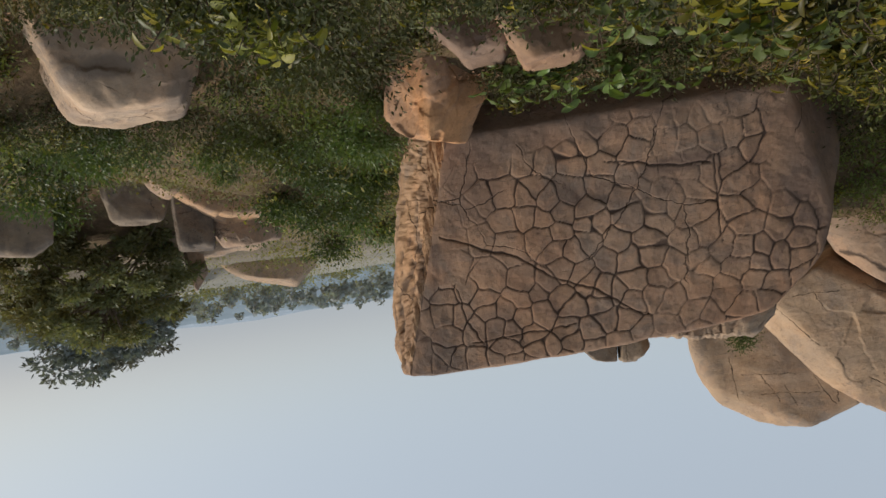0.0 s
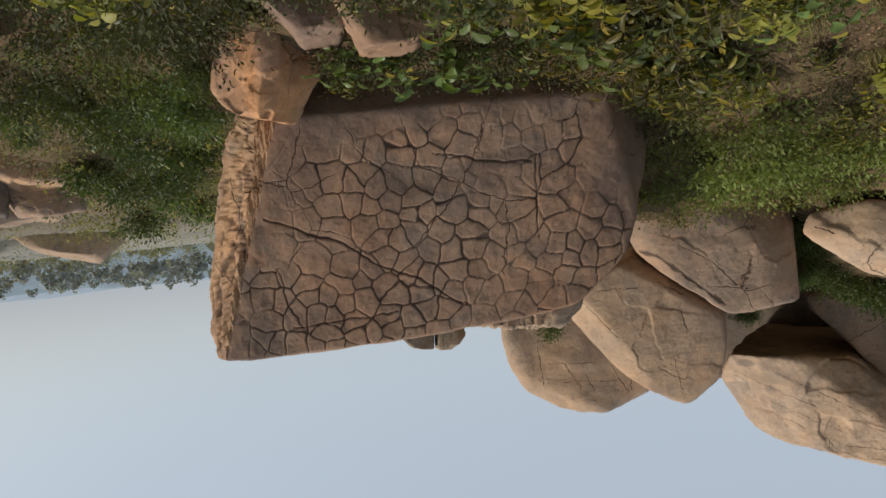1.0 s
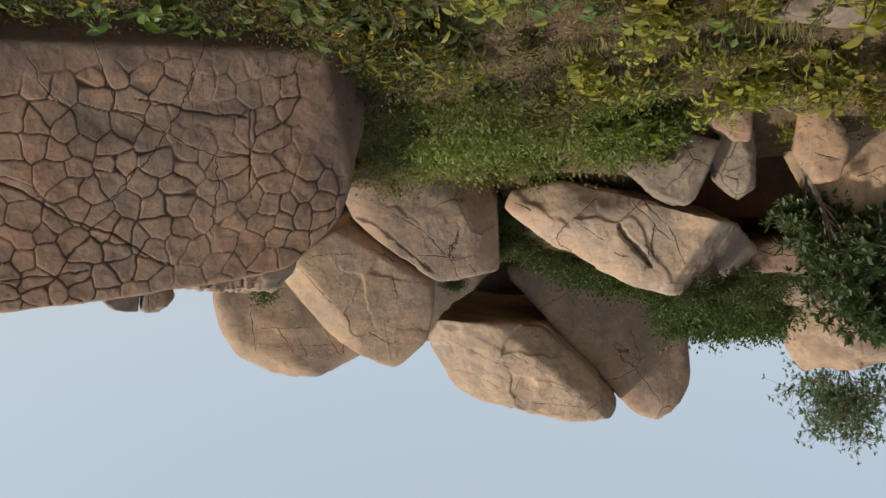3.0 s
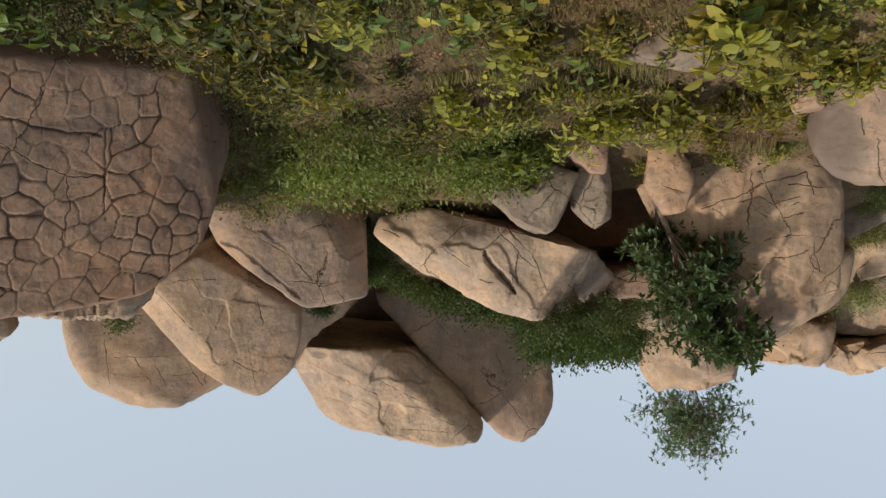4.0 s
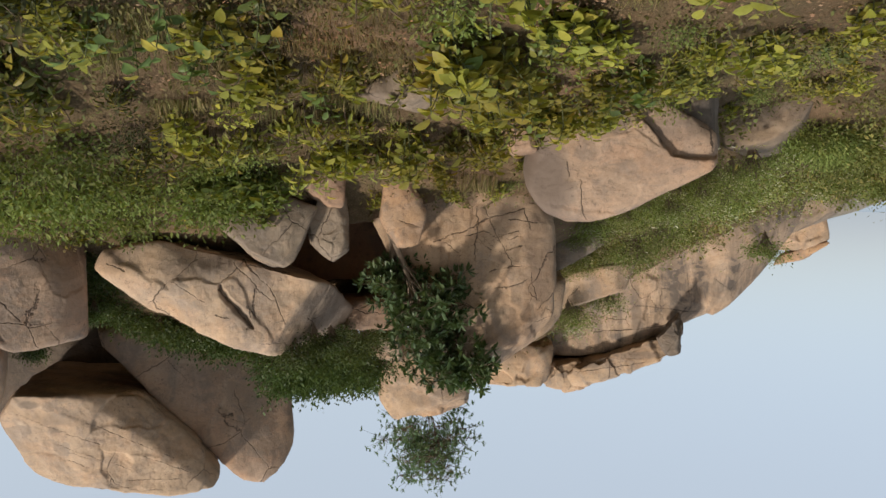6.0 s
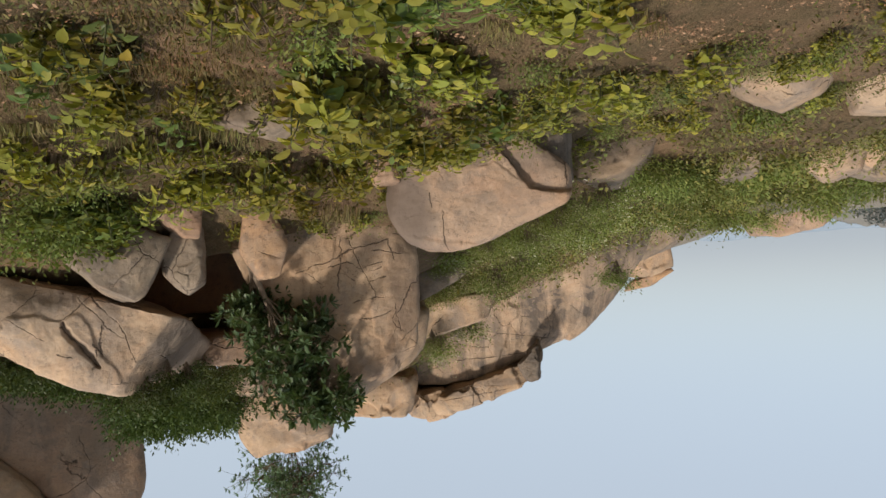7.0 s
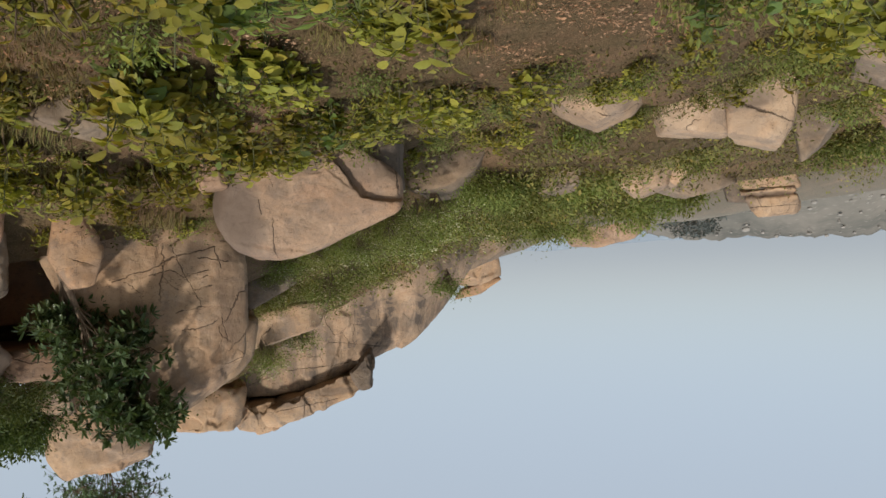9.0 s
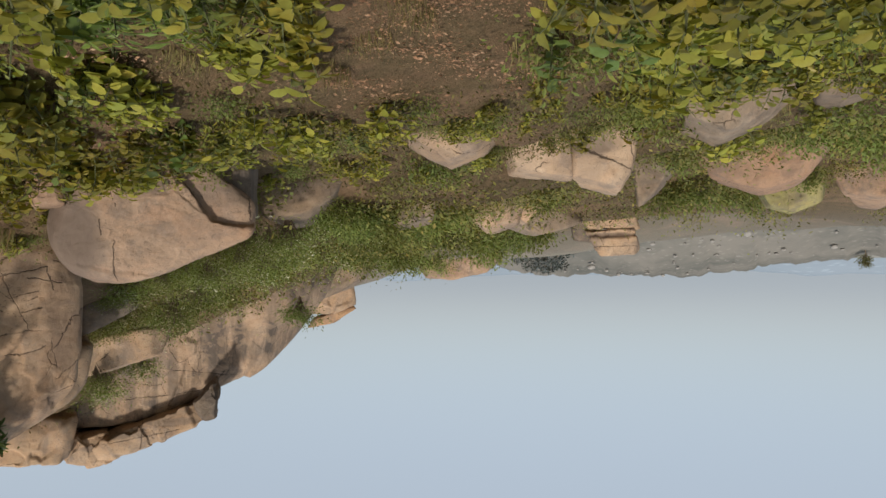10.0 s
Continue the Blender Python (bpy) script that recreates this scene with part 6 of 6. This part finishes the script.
for i, (kind, x, y, z, s) in enumerate(SHRUBS):
    proto = SHRUB_KINDS[kind][i % len(SHRUB_KINDS[kind])]
    soil_level = float(ground_height(np.array([x]), np.array([y]))[0]) - 0.04
    if (abs(soil_level - z) < 0.5 or x > -1) and s > 0.5:
        z = soil_level
    m = pose(x, y, z, 0, 0, rnd.uniform(0, 360))
    if proto.name in used:
        ob = copy_thing(proto, m)
    else:
        used.add(proto.name)
        ob = proto
        ob.matrix_basis = m
        tagged(ob, SHRUB_TEXT[kind], "shrub", "shrubs of the hillside")
    ob.scale = (s, s, s * rnd.uniform(0.9, 1.1))


def make_tree(label, base, height, crown, lift, seed, leaf, size, count, material, thick, lean, habit="clumps", tuft=0.15):
    """A tree: tapered leaning trunk, forking limbs and a ragged crown of leaf clumps with gaps."""
    rng = random.Random(seed)
    leaves, trunk = Cloud(), Cloud()
    top = Vector((lean[0] * 1.1, lean[1] * 1.1, height * 0.75))
    line = [top * t + Vector((math.sin(3 * t) * 0.04, math.cos(2 * t) * 0.04 - 0.04, 0)) * height for t in (0, 0.3, 0.6, 1.0)]
    line[0].z = -0.3
    trunk.tube(line, [thick, thick * 0.8, thick * 0.6, thick * 0.3], 8)
    root = new("tree")
    root.matrix_basis = pose(*base)
    part("trunk", trunk.mesh("trunk", bark, True), root)
    tips = []
    for k in range(46):
        t = rng.uniform(0.5, 1.0)
        i = min(2, int(t * 3))
        start = line[i].lerp(line[i + 1], t * 3 - i)
        a, e = rng.uniform(0, 2 * math.pi), rng.uniform(-0.7, 1.45)
        k2 = rng.uniform(0.45, 1.0)
        end = Vector((lean[0] + math.cos(a) * math.cos(e) * crown * k2, lean[1] + math.sin(a) * math.cos(e) * crown * k2, lift + math.sin(e) * (height - lift) * k2))
        mid = start.lerp(end, 0.5) + Vector((0, 0, 0.08 * crown))
        limb = Cloud()
        limb.tube([start, mid, end], [thick * 0.3, thick * 0.16, thick * 0.05], 5)
        part("limb", limb.mesh("limb", bark, True), root)
        tips += [(end, rng.uniform(0.7, 1.3)), (start.lerp(end, 0.72), rng.uniform(0.6, 1.2))]
    if habit == "domes":                                  # rounded clumps, leafy over the top and open below, with gaps between
        domes = []
        for _ in range(400):
            a, e = rng.uniform(0, 2 * math.pi), rng.uniform(-0.5, 1.5)
            k2 = rng.uniform(0.55, 0.95)
            at = Vector((lean[0] + math.cos(a) * math.cos(e) * crown * k2, lean[1] + math.sin(a) * math.cos(e) * crown * k2, lift + math.sin(e) * (height - lift) * k2))
            if all((at - other).length > 0.30 * crown for other, _ in domes):
                domes.append((at, crown * rng.uniform(0.17, 0.29)))
        for i in range(count):
            at, wide = domes[i % len(domes)]
            a, e = rng.uniform(0, 2 * math.pi), math.asin(rng.uniform(-0.35, 1.0))
            ragged = 0.82 + 0.22 * math.sin(4 * a + 9 * at.x) * math.cos(5 * e + 7 * at.y) + rng.gauss(0, 0.07)
            way = Vector((math.cos(a) * math.cos(e), math.sin(a) * math.cos(e), 0.75 * math.sin(e)))
            out = way + Vector((rng.uniform(-1, 1), rng.uniform(-1, 1), rng.uniform(-1, 0.6)))
            leaves.leaf(leaf, at + way * (wide * ragged * rng.random() ** 0.25), out, size * rng.uniform(0.6, 1.2), rng.uniform(-1.2, 1.2))
        count = 0
    if habit == "rosettes":                               # narrow leaves spreading like stars from the ends of the twigs
        twigs = Cloud()
        for i in range(count // 9):
            tip, k = tips[i % len(tips)]
            a = rng.uniform(0, 2 * math.pi)
            out = Vector((math.cos(a), math.sin(a), rng.uniform(-0.5, 0.9))).normalized()
            end = tip + out * crown * tuft * k * rng.uniform(0.3, 1.5)
            twigs.tube([tip, tip.lerp(end, 0.5) + Vector((0, 0, 0.015)), end], [0.004, 0.003, 0.002], 3)
            side = out.cross(Vector((0, 0, 1))).normalized()
            up = side.cross(out)
            for j in range(9):
                b = 2 * math.pi * j / 9 + i
                way = out * rng.uniform(0.35, 0.9) + (side * math.cos(b) + up * math.sin(b))
                leaves.leaf(leaf, end, way, size * rng.uniform(0.6, 1.15), rng.uniform(-0.5, 0.5))
        tagged(part("twig", twigs.mesh("twig", twig_brown), root), kind="stuff")
        count = 0
    for i in range(count):
        tip, k = tips[i % len(tips)]
        s = crown * tuft * k
        off = Vector((rng.gauss(0, 1), rng.gauss(0, 1), rng.gauss(0, 0.7)))
        off = off * (s * min(1.6, off.length) / max(off.length, 1e-3))
        way = off + Vector((rng.uniform(-1, 1), rng.uniform(-1, 1), rng.uniform(-0.8, 0.8))) * s
        leaves.leaf(leaf, tip + off, way, size * rng.uniform(0.6, 1.2), rng.uniform(-1.2, 1.2))
    part("crown", leaves.mesh("crown", material), root)
    tagged(root, label, "tree")


make_tree("blue green tree behind the broad one, haze in its colour", (17.44, 42.12, -4.52), 8.06, 4.00, 5.20, 9, "small", 0.340, 9000, leaf_hazy, 0.25, (0.87, 0.06), habit="domes")
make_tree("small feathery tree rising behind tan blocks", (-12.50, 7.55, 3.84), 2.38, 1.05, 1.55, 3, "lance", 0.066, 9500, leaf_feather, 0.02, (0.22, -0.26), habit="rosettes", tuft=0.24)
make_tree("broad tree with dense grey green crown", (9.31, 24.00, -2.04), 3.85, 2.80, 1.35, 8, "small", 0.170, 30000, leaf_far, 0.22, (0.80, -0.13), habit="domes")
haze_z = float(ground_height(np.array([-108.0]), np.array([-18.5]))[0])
make_tree("blue clump of trees below the hill, haze in its colour", (-108.0, -18.5, haze_z), 1.0 - haze_z, 4.20, -2.2 - haze_z, 41, "small", 0.42, 5000, leaf_hazy, 0.25, (0.1, 0.1), habit="domes")
make_tree("dark bush on a bent grey trunk at the gap", (-7.96, 5.29, 1.24), 2.25, 0.74, 1.30, 12, "lance", 0.115, 4100, leaf_dark, 0.05, (-0.22, -0.42), habit="rosettes", tuft=0.2)
make_tree("far lone tree on the hazy hill crest", (-340.06, -200.78, -13.04), 10.96, 3.60, 7.97, 21, "small", 1.100, 500, leaf_far, 0.30, (-0.26, 0.02))
make_tree("dark leafy bush beside the bent trunk", (-8.05, 5.34, 1.31), 1.22, 0.40, 0.88, 14, "lance", 0.115, 1900, leaf_dark, 0.02, (-0.08, -0.14), habit="rosettes", tuft=0.25)
make_tree("dark leafy bush against the broad boulder", (-8.44, 4.85, 2.48), 1.13, 0.46, 0.74, 15, "lance", 0.12, 1700, leaf_dark, 0.02, (-0.05, -0.29), habit="rosettes", tuft=0.25)


def large_leaf_plant(x, y, seed, height, count, length, label):
    """A plant whose broad leaves stand apart, each a piece of its own on a leaning stalk."""
    rng = random.Random(seed)
    root = new("large_leaf_plant")
    z = float(ground_height(np.array([x]), np.array([y]))[0])
    root.matrix_basis = pose(x, y, z, 0, 0, rng.uniform(0, 360))
    tagged(root, label, "plant", "large-leaved plants")
    shoots = max(2, count // 8)
    for s in range(shoots):
        a = 2 * math.pi * s / shoots + rng.uniform(-0.5, 0.5)
        lean = rng.uniform(0.1, 0.5) * height
        line = [Vector((math.cos(a) * lean * t * t, math.sin(a) * lean * t * t, -0.15 + (height * rng.uniform(0.85, 1.0) + 0.15) * t)) for t in (0, 0.35, 0.7, 1.0)]
        c = Cloud()
        c.tube(line, [0.008, 0.007, 0.005, 0.003], 5)
        stalk = part("stalk", c.mesh("stalk", stem_green, True), root)
        n = count // shoots
        for k in range(n):
            t = 0.3 + 0.7 * (k + 1) / n
            i = min(2, int(t * 3))
            at = line[i].lerp(line[i + 1], t * 3 - i)
            b = k * 2.4 + rng.uniform(-0.4, 0.4) + s
            way = (math.cos(b), math.sin(b), rng.uniform(-0.25, 0.8) * (0.5 + 0.5 * t))
            ob = new("leaf", LEAF_GOLD if rng.random() < 0.08 else rng.choice(LEAF_MESHES))
            ob.parent = stalk
            y_axis = Vector(way).normalized()
            x_axis = y_axis.cross(Vector((0, 0, 1))).normalized()
            m = Matrix((x_axis, y_axis, x_axis.cross(y_axis))).transposed().to_4x4()
            size = length * rng.uniform(0.65, 1.15)
            ob.matrix_basis = Matrix.Translation(at) @ m @ Matrix.Rotation(rng.uniform(-0.6, 0.6), 4, "Y") @ Matrix.Scale(size, 4)


def big_leaf_mesh(name, bend, broad, material):
    """An oval leaf with a midrib fold, a wavy rim and a drooping tip."""
    v, f, rows = [], [], 7
    for i in range(rows):
        t = i / (rows - 1)
        w = broad * math.sin(math.pi * min(1, t * 0.96 + 0.03)) ** 0.75
        droop = -bend * t * t
        rim = 0.05 * math.sin(9 * t)
        v += [(-w, t, droop + 0.22 * w + rim), (-w * 0.5, t, droop + 0.05 * w), (0, t, droop - 0.02), (w * 0.5, t, droop + 0.05 * w), (w, t, droop + 0.22 * w - rim)]
    for i in range(rows - 1):
        for k in range(4):
            a = i * 5 + k
            f.append((a, a + 1, a + 6, a + 5))
    return mesh_from(name, v, f, material)


LEAF_MESHES = [big_leaf_mesh("leaf", 0.05 + 0.12 * k, 0.26 + 0.03 * k, leaf_large) for k in range(3)]
LEAF_GOLD = big_leaf_mesh("leaf", 0.25, 0.25, leaf_gold)
LARGE_LEAVES_FOOT = [
    (-0.79, 6.35, 0.42, 26, 0.15),
    (-1.06, 6.31, 0.40, 26, 0.14),
    (-1.30, 6.27, 0.48, 26, 0.15),
    (-1.63, 6.19, 0.44, 26, 0.17),
    (-1.88, 6.12, 0.50, 26, 0.15),
    (-2.19, 6.01, 0.48, 16, 0.11),
    (-2.11, 4.75, 0.42, 14, 0.14),
    (-2.42, 4.60, 0.52, 16, 0.14),
    (-3.11, 3.87, 0.35, 12, 0.13),
    (-3.33, 3.57, 0.35, 14, 0.14),
    (-3.72, 3.49, 0.35, 14, 0.13),
    (-3.74, 4.31, 0.35, 14, 0.13),
    (-4.21, 4.17, 0.30, 14, 0.13),
    (-3.49, 4.76, 0.30, 14, 0.12),
    (-3.72, 3.19, 0.35, 12, 0.13),
    (-1.59, 5.14, 0.32, 16, 0.13),
    (-1.88, 4.84, 0.35, 14, 0.15),
    (-2.66, 4.24, 0.35, 14, 0.13),
    (-4.26, 4.31, 0.30, 12, 0.12),
]
LARGE_LEAVES_BANK = [
    (-1.40, 5.51, 0.38, 16, 0.16),
    (-1.02, 6.09, 0.32, 16, 0.13),
    (-1.98, 6.33, 0.25, 12, 0.12),
    (-2.07, 4.55, 0.40, 14, 0.17),
    (-2.33, 4.32, 0.40, 18, 0.14),
    (-2.48, 5.08, 0.35, 18, 0.14),
    (-2.68, 4.28, 0.30, 8, 0.13),
    (-2.01, 5.14, 0.25, 6, 0.12),
    (-2.45, 4.83, 0.35, 16, 0.14),
    (-4.78, 2.53, 0.30, 8, 0.19),
    (-4.21, 1.57, 0.35, 14, 0.18),
    (-5.85, 2.96, 0.30, 16, 0.12),
    (-5.94, 1.60, 0.35, 20, 0.12),
    (-5.39, 4.09, 0.30, 14, 0.13),
    (-6.26, 2.56, 0.30, 16, 0.12),
    (-4.03, 1.54, 0.40, 12, 0.18),
    (-6.02, 1.75, 0.35, 20, 0.12),
    (-5.12, -0.96, 0.40, 22, 0.13),
    (-4.82, -1.32, 0.40, 22, 0.13),
]
LARGE_LEAVES_PATH = [
    (-4.82, -1.90, 0.40, 20, 0.12),
    (-5.38, -2.63, 0.40, 20, 0.12),
    (-2.13, 4.70, 0.40, 14, 0.16),
    (-1.72, 5.18, 0.35, 14, 0.13),
]
for i, (x, y, height, count, length) in enumerate(LARGE_LEAVES_FOOT + LARGE_LEAVES_BANK + LARGE_LEAVES_PATH):
    large_leaf_plant(x, y, 300 + i, height, count, length, "green plant with large oval leaves, a few yellow")
